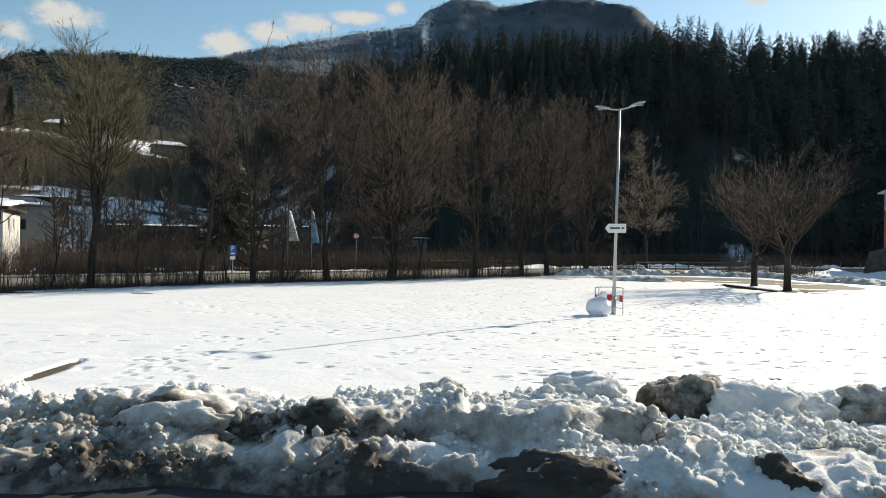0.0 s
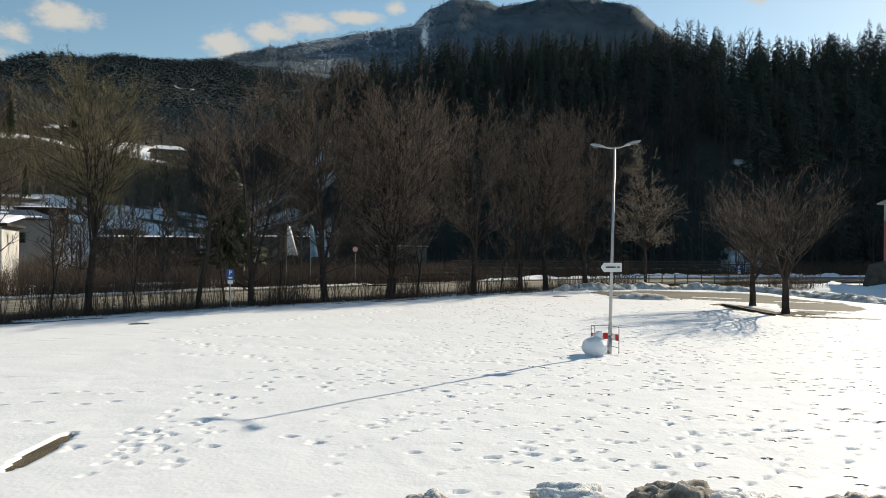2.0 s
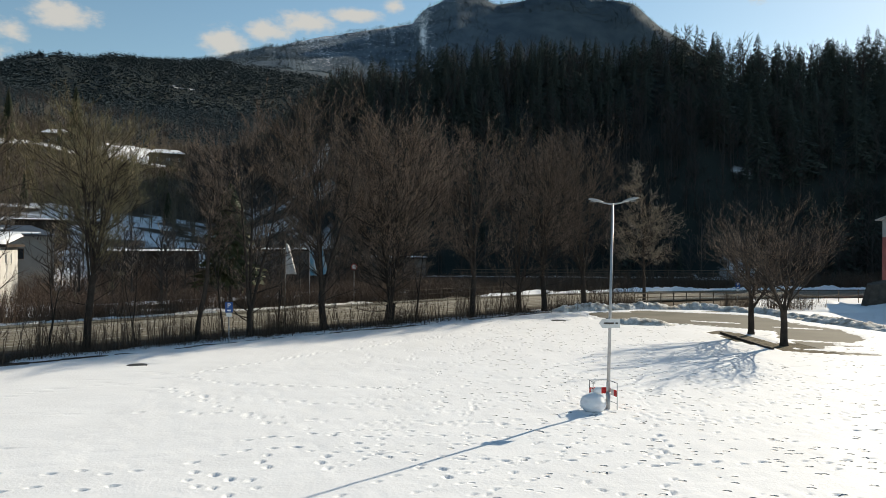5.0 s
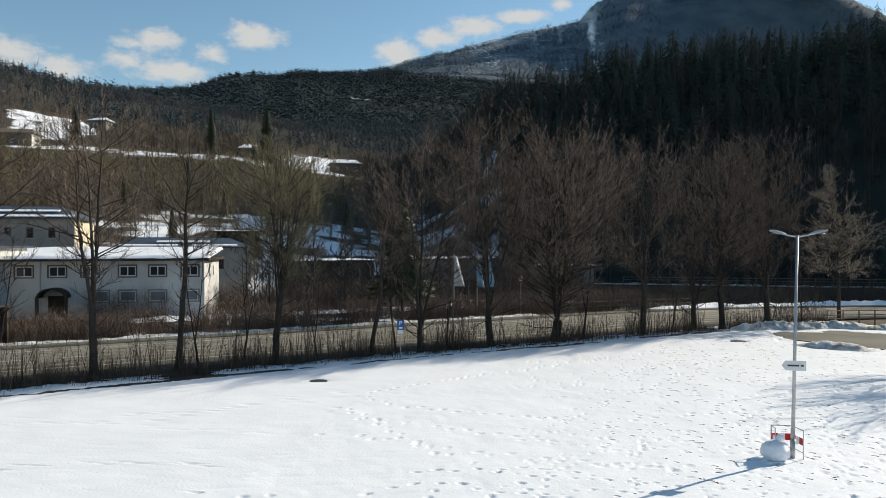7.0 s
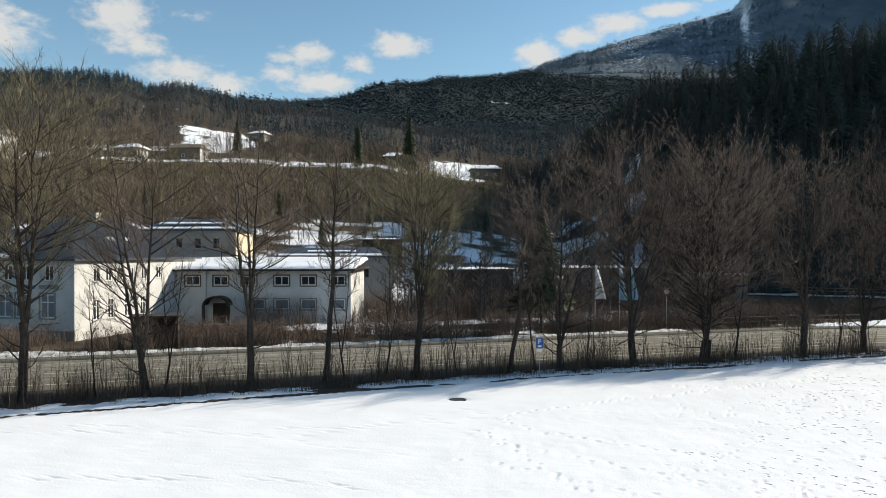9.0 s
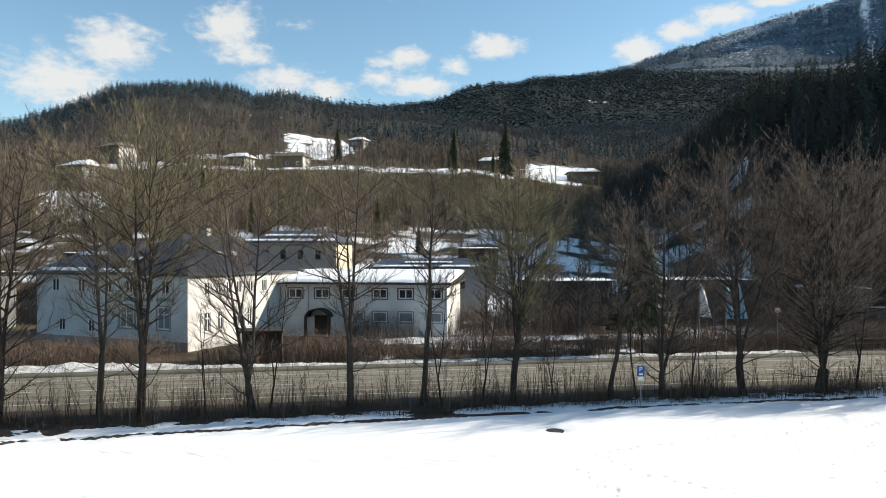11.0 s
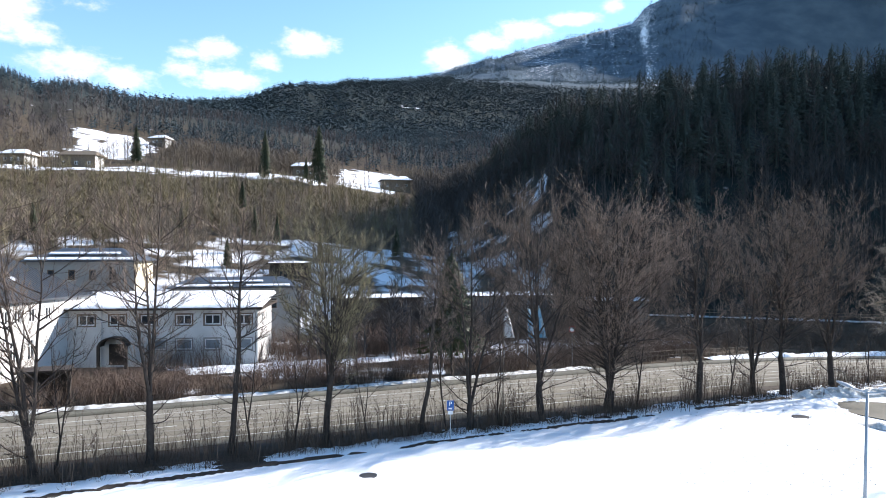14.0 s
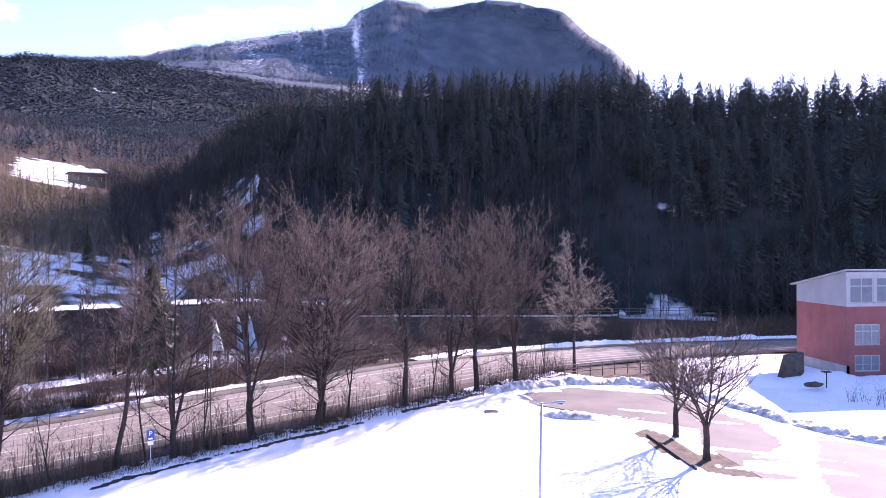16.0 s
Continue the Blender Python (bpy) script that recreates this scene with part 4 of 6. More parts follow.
# ---- trees ----
class Sticks:
    """Collects tapered sticks and makes one mesh of them."""

    def __init__(self):
        self.v, self.f, self.n = [], [], 0

    def add(self, a, b, r0, r1, sides=3):
        d = (b[0] - a[0], b[1] - a[1], b[2] - a[2])
        ln = math.sqrt(d[0] ** 2 + d[1] ** 2 + d[2] ** 2) or 1e-6
        d = (d[0] / ln, d[1] / ln, d[2] / ln)
        h = math.hypot(d[0], d[1])
        u = (-d[1] / h, d[0] / h, 0.0) if h > 1e-3 else (1.0, 0.0, 0.0)
        w = (d[1] * u[2] - d[2] * u[1], d[2] * u[0] - d[0] * u[2], d[0] * u[1] - d[1] * u[0])
        for p, r in ((a, r0), (b, r1)):
            for k in range(sides):
                c, s = math.cos(6.2832 * k / sides) * r, math.sin(6.2832 * k / sides) * r
                self.v.append((p[0] + u[0] * c + w[0] * s, p[1] + u[1] * c + w[1] * s, p[2] + u[2] * c + w[2] * s))
        for k in range(sides):
            m = (k + 1) % sides
            self.f.append((self.n + k, self.n + m, self.n + sides + m, self.n + sides + k))
        self.n += 2 * sides

    def blade(self, a, b, w):
        """A single thin twig."""
        k = random.random() * 3.1416
        x, y = math.cos(k) * w, math.sin(k) * w
        self.v.extend(((a[0] - x, a[1] - y, a[2]), (a[0] + x, a[1] + y, a[2]), (b[0], b[1], b[2])))
        self.f.append((self.n, self.n + 1, self.n + 2))
        self.n += 3

    def mesh(self, name, material):
        return mesh_np(name, self.v, self.f, [material], smooth=True)


def wander(rng, p, d, length, steps, up, jitter):
    """A bending line from p along d."""
    pts, p, d = [p], Vector(p), Vector(d).normalized()
    for _ in range(steps):
        d = (d + Vector((rng.gauss(0, jitter), rng.gauss(0, jitter), rng.gauss(0, jitter) * 0.5 + up))).normalized()
        p = p + d * (length / steps)
        pts.append(p.copy())
    return pts


def side_way(rng, d, spread):
    d = Vector(d).normalized()
    r = Vector((rng.gauss(0, 1), rng.gauss(0, 1), rng.gauss(0, 0.6)))
    r = (r - d * r.dot(d)).normalized()
    return d * math.cos(spread) + r * math.sin(spread)


def crown_radius(shape, u):
    """Half width of a crown over its height u = 0..1, at most 1."""
    if shape == "round":
        return max(0.0, math.sin(math.pi * min(1, u) ** 0.8)) ** 0.55
    if shape == "dome":
        return max(0.0, math.sin(math.pi * min(1, u) ** 1.05)) ** 0.7
    if shape == "vase":
        return max(0.0, math.sin(math.pi * min(1, u) ** 1.25)) ** 0.6
    if shape == "lobed":
        return max(0.0, 1 - u) ** 0.6 * min(1, 0.3 + u * 3.2) * (0.8 + 0.24 * math.sin(u * 17) + 0.12 * math.sin(u * 41))
    return max(0.0, (1 - u)) ** 0.75 * min(1, 0.35 + u * 5)


def bare_tree(seed, height, trunk_r, leaders, fork, wide, shape="round", branches=15, twig_r=0.0075, droop=0.0, dense=1.0, tilt=(0.1, 0.4), low=0):
    """Wood and twigs of a leafless tree: stem, upswept leaders, limbs that fill the crown's outline, side shoots and fine twigs."""
    rng = random.Random(seed)
    wood, twigs = Sticks(), Sticks()
    zf, zc = height * fork, height * fork * 0.85

    def line(pts, r0, r1, sides):
        n = len(pts) - 1
        for k in range(n):
            wood.add(pts[k], pts[k + 1], r0 + (r1 - r0) * k / n, r0 + (r1 - r0) * (k + 1) / n, sides)

    def along(pts, t):
        f = t * (len(pts) - 1)
        k = min(int(f), len(pts) - 2)
        return pts[k].lerp(pts[k + 1], f - k), (pts[k + 1] - pts[k]).normalized()

    def spray(pts, t0, per_metre, reach):
        length = sum((b - a).length for a, b in zip(pts, pts[1:])) * (1 - t0)
        for _ in range(max(2, int(length * per_metre * dense))):
            p, d0 = along(pts, rng.uniform(t0, 1.0))
            d = (side_way(rng, d0, rng.uniform(0.2, 0.95)) + Vector((0, 0, 0.25 - droop))).normalized()
            ln = rng.uniform(0.35, 1.0) * reach
            end = p + d * ln
            twigs.blade(p, end, twig_r * 1.5)
            for _ in range(2):
                q = p.lerp(end, rng.uniform(0.2, 0.85))
                twigs.blade(q, q + (side_way(rng, d, rng.uniform(0.3, 0.8)) + Vector((0, 0, 0.12 - droop))).normalized() * ln * rng.uniform(0.35, 0.65), twig_r)

    stem = wander(rng, Vector((0, 0, -0.15)), (0, 0, 1), zf + 0.15, 6, 0.05, 0.05)
    line(stem, trunk_r * 1.15, trunk_r * 0.92, 10)
    wood.add((0, 0, -0.15), (0, 0, 0.35), trunk_r * 1.6, trunk_r * 1.1, 10)
    for k in range(low):
        p, d0 = along(stem, rng.uniform(0.35, 0.98))
        a = rng.uniform(0, 6.283)
        length = wide * rng.uniform(0.35, 0.85)
        limb = wander(rng, p, (math.cos(a), math.sin(a), rng.uniform(-0.1, 0.7)), length, 8, 0.03, 0.13)
        line(limb, min(0.05, 0.015 + 0.012 * length), 0.007, 5)
        spray(limb, 0.25, 4, 0.7)
        for _ in range(int(length * 2)):
            q, e0 = along(limb, rng.uniform(0.25, 0.95))
            shoot = wander(rng, q, side_way(rng, e0, rng.uniform(0.4, 0.9)) + Vector((0, 0, 0.25)), length * rng.uniform(0.2, 0.45), 3, 0.05, 0.1)
            line(shoot, 0.013, 0.006, 3)
            spray(shoot, 0.1, 6, 0.55)
    lead_r = trunk_r * (0.9 if leaders == 1 else 0.95 / leaders ** 0.42)
    golden = rng.uniform(0, 6.283)
    for i in range(leaders):
        ang = 6.283 * i / leaders + rng.uniform(-0.45, 0.45)
        lean = rng.uniform(*tilt) if leaders > 1 else 0.01
        if i == 0 and leaders > 2:
            lean *= 0.25
        d = (math.cos(ang) * math.sin(lean), math.sin(ang) * math.sin(lean), math.cos(lean))
        start = stem[-1] if i < 2 or leaders < 3 else along(stem, rng.uniform(0.75, 1.0))[0]
        top = (height - start.z) * (rng.uniform(0.97, 1.0) if i == 0 else rng.uniform(0.7, 0.96))
        if leaders > 1:
            rad = min(0.92, top * math.sin(lean) * 0.75 / wide)
            if shape in ("round", "dome"):
                top *= math.sqrt(1 - rad * rad)
            top = min(top, 0.9 * wide / max(0.05, math.sin(lean) * 0.75))
        lead = wander(rng, start, d, top, 14, 0.045 if shape in ("round", "dome") else 0.03, 0.035)
        line(lead, lead_r, 0.012, 7)
        spray(lead, 0.75, 9, 0.8)
        for k in range(branches):
            t = 0.06 + 0.9 * (k + rng.random()) / branches
            p, d0 = along(lead, t)
            u = min(0.99, max(0.02, (p.z - zc) / (height - zc) + 0.08))
            golden += 2.4
            out = Vector((math.cos(golden), math.sin(golden), 0))
            axis = Vector((p.x, p.y, 0))
            if axis.length > 0.3 and out.dot(axis) < 0 and rng.random() < 0.6:
                out = -out
            room = wide * crown_radius(shape, u) * rng.uniform(0.75, 1.12) - axis.dot(out)
            length = max(0.7, min(room * 1.25, wide * 1.2))
            rise = rng.uniform(0.25, 0.95) * (1 - 1.3 * droop)
            limb = wander(rng, p, out + Vector((0, 0, rise)), length, 6, 0.05 - 0.12 * droop, 0.1)
            r0 = min(lead_r * (1 - t) * 0.75 + 0.012, 0.012 + 0.011 * length)
            line(limb, r0, 0.008, 4)
            spray(limb, 0.45, 7, 0.75)
            for _ in range(max(2, int(length * 2.0))):
                q, e0 = along(limb, rng.uniform(0.2, 0.97))
                e = side_way(rng, e0, rng.uniform(0.45, 0.85)) + Vector((0, 0, 0.2 - droop))
                shoot = wander(rng, q, e, length * rng.uniform(0.22, 0.5) + 0.25, 3, 0.06 - 0.1 * droop, 0.07)
                line(shoot, min(r0 * 0.6, 0.018), 0.006, 3)
                spray(shoot, 0.1, 8, 0.65)
    return wood, twigs


TREE_KINDS = {}


def tree_kind(key, category, label, wood_mat, twig_mat, **shape):
    wood, twigs = bare_tree(**shape)
    TREE_KINDS[key] = (wood.mesh("trunk", wood_mat), twigs.mesh("crown", twig_mat), category, label)


def plant(key, x, y, scale=1.0, turn=0.0, lean=0.0, z=-0.05, group="trees along the road", label=""):
    trunk_me, crown_me, category, text = TREE_KINDS[key]
    t = thing(category, label or text, "tree", Matrix.Translation((x, y, z)) @ pose(0, 0, 0, lean, 0, turn) @ Matrix.Scale(scale, 4), group)
    for name, me in (("trunk", trunk_me), ("crown", crown_me)):
        o = new(name, me)
        o.parent = t
    return t


tree_kind("slim", "ash_tree", "tall slim leafless ash with upswept limbs by the road", BARK, TWIG, seed=1, height=17.0, trunk_r=0.2, leaders=3, fork=0.24, wide=3.2, shape="vase", branches=19, tilt=(0.06, 0.2), low=5)
tree_kind("vase", "ash_tree", "leafless ash with a vase of limbs and dark bark", BARK, TWIG, seed=2, height=17.0, trunk_r=0.24, leaders=5, fork=0.17, wide=4.9, shape="vase", branches=15, tilt=(0.12, 0.36), low=5)
tree_kind("broad", "lime_tree", "broad round-crowned leafless tree with dense reddish twigs", BARK, TWIG, seed=3, height=18.5, trunk_r=0.4, leaders=9, fork=0.09, wide=5.5, shape="dome", branches=18, tilt=(0.04, 0.24), dense=1.0, low=5)
tree_kind("tall", "ash_tree", "tall leafless tree with a straight stem and brown twigs", BARK, TWIG, seed=4, height=17.5, trunk_r=0.26, leaders=3, fork=0.2, wide=4.8, shape="round", branches=22, tilt=(0.06, 0.24), low=5)
tree_kind("willow", "willow_tree", "leafless willow with dense upswept olive shoots", BARK, OLIVE_TWIG, seed=11, height=15.0, trunk_r=0.2, leaders=9, fork=0.3, wide=3.3, shape="vase", branches=13, tilt=(0.06, 0.24), dense=1.5, low=4)
tree_kind("mossy", "ash_tree", "tall leafless ash with yellow-green mossy twigs", BARK, OLIVE_TWIG, seed=12, height=18.5, trunk_r=0.22, leaders=4, fork=0.24, wide=5.0, shape="vase", branches=16, tilt=(0.1, 0.3), low=5)
tree_kind("birch", "birch_tree", "pale-twigged leafless birch with a pointed crown", BARK, PALE_TWIG, seed=6, height=15.5, trunk_r=0.17, leaders=1, fork=0.2, wide=4.4, shape="lobed", branches=120, droop=0.28, dense=1.5, twig_r=0.012)
tree_kind("small", "maple_tree", "young leafless maple with spreading limbs in the car park", BARK, TWIG, seed=7, height=8.4, trunk_r=0.2, leaders=5, fork=0.27, wide=3.8, shape="round", branches=9, tilt=(0.2, 0.62), dense=0.5)
tree_kind("sapling", "sapling", "thin leafless sapling beside the road", BARK, TWIG, seed=8, height=7.0, trunk_r=0.055, leaders=2, fork=0.2, wide=1.1, shape="vase", branches=8, tilt=(0.05, 0.2), dense=0.7)
tree_kind("forked", "ash_tree", "leafless ash forking low into crooked limbs by the road", BARK, TWIG, seed=23, height=16.5, trunk_r=0.23, leaders=3, fork=0.12, wide=4.6, shape="vase", branches=19, tilt=(0.14, 0.34), low=4)
tree_kind("pole", "ash_tree", "straight slender leafless ash with short upswept limbs", BARK, TWIG, seed=24, height=16.0, trunk_r=0.18, leaders=1, fork=0.34, wide=2.9, shape="round", branches=44, low=4)
ROW = [("vase", -24, 46.5, 1.0), ("forked", -19, 46.0, 1.0), ("slim", -13.5, 46.6, 0.92), ("mossy", -10.9, 45.5, 1.02), ("forked", -4.4, 45.4, 0.95), ("sapling", -3.4, 46.2, 1.2), ("slim", 1.5, 45.4, 1.0),
       ("pole", 6.2, 46.2, 0.95), ("sapling", 7.4, 46.0, 1.2), ("willow", 12.1, 46.0, 1.0), ("sapling", 10.2, 46.6, 1.1), ("pole", 18.7, 45.6, 0.8), ("sapling", 20.6, 45.8, 1.3), ("forked", 22.2, 45.3, 0.9), ("vase", 28.5, 46.0, 1.0),
       ("broad", 34.7, 46.3, 0.94), ("sapling", 37.5, 46.3, 1.5), ("tall", 43.3, 45.6, 0.95), ("forked", 50.2, 46.5, 1.02), ("tall", 52.3, 45.2, 0.95), ("vase", 58.5, 45.3, 1.04), ("birch", 66.9, 43.8, 1.0),
       ("tall", -31, 46.8, 1.0), ("sapling", -7.2, 45.8, 1.0), ("sapling", 15.0, 46.1, 0.9), ("sapling", 24.8, 46.2, 1.2), ("sapling", 47.2, 46.2, 1.2), ("sapling", 63.0, 45.0, 1.0)]
for i, (key, s, n, k) in enumerate(ROW):
    p = on(s, n)
    plant(key, p.x, p.y, k, 67 * i, (i % 3 - 1) * 1.2)
plant("small", 21.5, 44.6, 1.0, 20, group="pair of trees on the island")
plant("small", 21.8, 50.0, 0.97, 140, group="pair of trees on the island")


def proto_bare(seed, n=70, blades=3, thin=1.0):
    """A bare crown for the slopes, unit height: a straight stem and upswept sprays of thin twigs."""
    rng = random.Random(seed)
    v, f = [], []

    def blade(p, q, w):
        a = rng.uniform(0, 3.1416)
        d = Vector((math.cos(a), math.sin(a), 0)) * w * thin
        f.append((len(v), len(v) + 1, len(v) + 2))
        v.extend(((p - d)[:], (p + d)[:], q[:]))

    for k in range(3):
        a, b = 2.0944 * k, 2.0944 * (k + 1)
        f.append((len(v), len(v) + 1, len(v) + 2))
        v.extend(((0.012 * math.cos(a), 0.012 * math.sin(a), -0.05), (0.012 * math.cos(b), 0.012 * math.sin(b), -0.05), (0, 0, 0.9)))
    wide = rng.uniform(0.17, 0.26)
    for k in range(n):
        h = rng.uniform(0.22, 0.9)
        a = rng.uniform(0, 6.283)
        rad = rng.uniform(0.3, 1.0) * wide * math.sin(math.pi * min(1, (h - 0.1) / 0.9) ** 0.9) ** 0.6
        out = Vector((math.cos(a), math.sin(a), 0))
        p = Vector((0, 0, h - 0.1)) + out * 0.004
        q = Vector((0, 0, h + 0.3 * rad)) + out * rad
        blade(p, q, 0.0055)
        for _ in range(blades):
            s = p.lerp(q, rng.uniform(0.35, 1))
            blade(s, s + out * rng.uniform(0, 0.05) + Vector((rng.gauss(0, 0.035), rng.gauss(0, 0.035), rng.uniform(0.03, 0.1))), 0.0042)
    return np.array(v), np.array(f)


def proto_spruce(seed, boughs, ragged=0.3, fine=True, slim=1.0):
    """A spruce of hanging boughs set irregularly round the stem, unit height."""
    rng = random.Random(seed)
    v, f = [], []

    def tri(a, b, c):
        f.append((len(v), len(v) + 1, len(v) + 2))
        v.extend((a, b, c))

    def polar(r, a, z):
        return (r * math.cos(a), r * math.sin(a), z)

    for k in range(4):
        a, b = 1.5708 * k, 1.5708 * (k + 1)
        tri(polar(0.012, a, -0.03), polar(0.012, b, -0.03), (0, 0, 0.97))
    lean = rng.uniform(0.75, 1.2) * slim
    for i in range(boughs):
        t = ((i + rng.random()) / boughs) ** 0.85
        z = 0.1 + 0.88 * t
        r = (0.18 * lean * (1 - t) ** 0.75 + 0.008) * rng.uniform(1 - ragged, 1.15)
        a = i * 2.39996 + rng.uniform(-0.6, 0.6)
        w = rng.uniform(0.16, 0.34) * (1 + 1.3 * t) * (1.0 if fine else 1.8)
        drop = (0.03 + 0.05 * rng.random()) * (1.05 - t)
        hang = rng.uniform(0.03, 0.06) * (1.15 - t)
        tip = polar(r, a, z - drop)
        root = polar(r * 0.05, a, z + 0.03)
        if not fine:
            tri(root, polar(r * 0.78, a - w, z - drop - hang), tip)
            tri(root, tip, polar(r * 0.72, a + w, z - drop - hang * 1.2))
            continue
        tri(root, polar(r * 0.7, a - w * 0.4, z - drop * 0.8 - 0.01), tip)
        for q in (0.35, 0.62, 0.88):
            sway = rng.uniform(-0.8, 0.8) * w
            at = rng.uniform(q - 0.15, q + 0.1) * r
            zz = z + 0.03 - (drop + 0.03) * at / r
            tri(polar(at, a + sway * 0.5, zz), polar(at * 1.12, a + sway + 0.5 * w, zz - hang * rng.uniform(0.6, 1.3)), polar(at * 0.95, a + sway - 0.4 * w, zz - hang * rng.uniform(0.7, 1.4)))
    return np.array(v), np.array(f)


def scatter(count, rng, r0, r1, a0, a1, keep):
    """Places on the slopes, by distance and compass."""
    r = np.sqrt(rng.uniform(r0 ** 2, r1 ** 2, count))
    a = np.radians(rng.uniform(a0, a1, count))
    x, y = r * np.sin(a), r * np.cos(a)
    ok = keep(x, y, r, np.degrees(a), rng)
    return x[ok], y[ok]


def forest(name, protos, x, y, size, rng, material, label, category, wide=(0.85, 1.2)):
    z = land_height(x, y)
    kind = rng.randint(len(protos), size=len(x))
    vs, fs, n = [], [], 0
    for k, (pv, pf) in enumerate(protos):
        sel = kind == k
        m = int(sel.sum())
        h = rng.uniform(*size, m)[:, None]
        w = h * rng.uniform(*wide, m)[:, None]
        t = rng.uniform(0, 6.283, m)[:, None]
        c, s = np.cos(t), np.sin(t)
        px, py, pz = pv.T
        v = np.stack([(px * c - py * s) * w + x[sel][:, None], (px * s + py * c) * w + y[sel][:, None], pz * h + z[sel][:, None]], -1)
        vs.append(v.reshape(-1, 3))
        fs.append((pf[None] + (np.arange(m) * len(pv))[:, None, None] + n).reshape(-1, 3))
        n += m * len(pv)
    ob = new(name, mesh_np(name, np.concatenate(vs), np.concatenate(fs), [material]))
    return tagged(ob, label, category, kind="stuff")


def open_land(x, y):
    return snow_cover(x, y) < 0.5


rng = np.random.RandomState(12)
SPRUCE = [proto_spruce(k, 72, 0.6) for k in range(6)]
SPRUCE_FAR = [proto_spruce(k + 10, 14, 0.4, False, 1.15) for k in range(4)]
SPRUCE_TINY = [proto_spruce(k + 20, 5, 0.3, False, 1.3) for k in range(3)]
BARE = [proto_bare(k, 40, 2, 1.25) for k in range(5)]
BARE_FAR = [proto_bare(k + 9, 14, 1, 2.6) for k in range(4)]

def slope_trees(count, r0, r1, a0, a1, keep):
    return scatter(count, rng, r0, r1, a0, a1, keep)


x, y = slope_trees(5000, 150, 290, -14, 62, lambda x, y, r, a, g: (r < hill_crest(a) + 16) & (r > np.interp(a, [-14, -8, 0], [235, 180, 150])) & (snow_cover(x, y) < 0.6) & (fractal(x, y, 30, 401) + np.clip((r - 170) / 50, -0.4, 0.5) + g.normal(0, 0.2, len(x)) > -0.2))
forest("spruce_forest", SPRUCE, x, y, (5.5, 13.5), rng, NEEDLE, "dense dark spruce forest on the steep shaded hill", "forest", (1.2, 1.9))
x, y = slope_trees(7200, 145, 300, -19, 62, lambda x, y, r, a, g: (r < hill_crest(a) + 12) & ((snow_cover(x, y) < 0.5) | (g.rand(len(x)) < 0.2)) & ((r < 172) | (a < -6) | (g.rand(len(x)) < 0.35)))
forest("bare_wood", BARE, x, y, (6, 14), rng, SHADE_TONED_WOOD, "leafless brown trees scattered through the shaded hill", "forest", (0.8, 1.3))
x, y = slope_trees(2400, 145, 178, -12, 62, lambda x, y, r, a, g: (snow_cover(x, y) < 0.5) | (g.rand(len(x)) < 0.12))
forest("bare_scrub", BARE_FAR, x, y, (1.2, 4), rng, SHADE_TONED_WOOD, "leafless undergrowth on the shaded hill", "scrub", (1.3, 2.2))
x, y = slope_trees(1900, 112, 235, -85, -10, lambda x, y, r, a, g: (open_land(x, y) | (g.rand(len(x)) < 0.6)) & ((r > 150) | (g.rand(len(x)) < 0.65)) & ((r < 200) | (a < -50)))
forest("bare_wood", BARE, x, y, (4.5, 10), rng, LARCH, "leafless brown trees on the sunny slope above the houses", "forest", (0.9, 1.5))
x, y = slope_trees(2400, 165, 262, -62, -16, lambda x, y, r, a, g: open_land(x, y) & (r < 252 + 8 * g.rand(len(x))))
forest("bare_scrub", BARE_FAR, x, y, (1.5, 4.6), rng, LARCH, "brown leafless scrub below the snowy meadow", "scrub", (1.3, 2.4))
x, y = slope_trees(900, 160, 262, -62, -18, lambda x, y, r, a, g: open_land(x, y))
forest("bare_wood", BARE, x, y, (3.5, 8.5), rng, HAZEL, "olive-brown hazel and birch growth on the sunny slope", "forest", (1.2, 1.9))
x, y = slope_trees(150, 225, 312, -52, -16, lambda x, y, r, a, g: (a < -44) | (a > -39.5) | (g.rand(len(x)) < 0.4))
forest("bare_wood", BARE, x, y, (5, 11), rng, LARCH, "scattered leafless trees along the snowy meadow", "forest", (0.9, 1.5))
x, y = slope_trees(700, 308, 345, -52, -12, lambda x, y, r, a, g: open_land(x, y) & ((a > -38) | (a < -46) | (g.rand(len(x)) < 0.3)))
forest("bare_wood", BARE, x, y, (6, 13), rng, LARCH, "leafless brown wood above the snowy meadow", "forest", (1.0, 1.7))
x, y = slope_trees(900, 235, 330, -85, -50, lambda x, y, r, a, g: open_land(x, y))
forest("bare_wood", BARE_FAR, x, y, (6, 11), rng, LARCH, "leafless brown wood behind the white house", "forest", (1.0, 1.6))


def far_mix(x, y, r):
    return 1.9 * fractal(x, y, 110, 301) + np.clip((r - 480) / 160, -0.7, 0.7)


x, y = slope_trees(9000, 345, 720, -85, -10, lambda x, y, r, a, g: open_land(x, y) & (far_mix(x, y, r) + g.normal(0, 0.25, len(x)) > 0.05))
forest("spruce_forest", SPRUCE_FAR, x, y, (4.5, 10), rng, HAZY_FAR_NEEDLE, "mixed spruce on the hill behind the houses", "forest", (1.2, 1.9))
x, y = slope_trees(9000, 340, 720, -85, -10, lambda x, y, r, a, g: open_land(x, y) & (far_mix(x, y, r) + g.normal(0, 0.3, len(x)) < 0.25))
forest("bare_wood", BARE_FAR, x, y, (5, 10.5), rng, HAZY_FAR_BARE, "leafless brown wood on the hill behind the houses", "forest", (1.1, 1.8))
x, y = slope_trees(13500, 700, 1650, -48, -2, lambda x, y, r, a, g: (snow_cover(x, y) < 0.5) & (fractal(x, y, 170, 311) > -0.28))
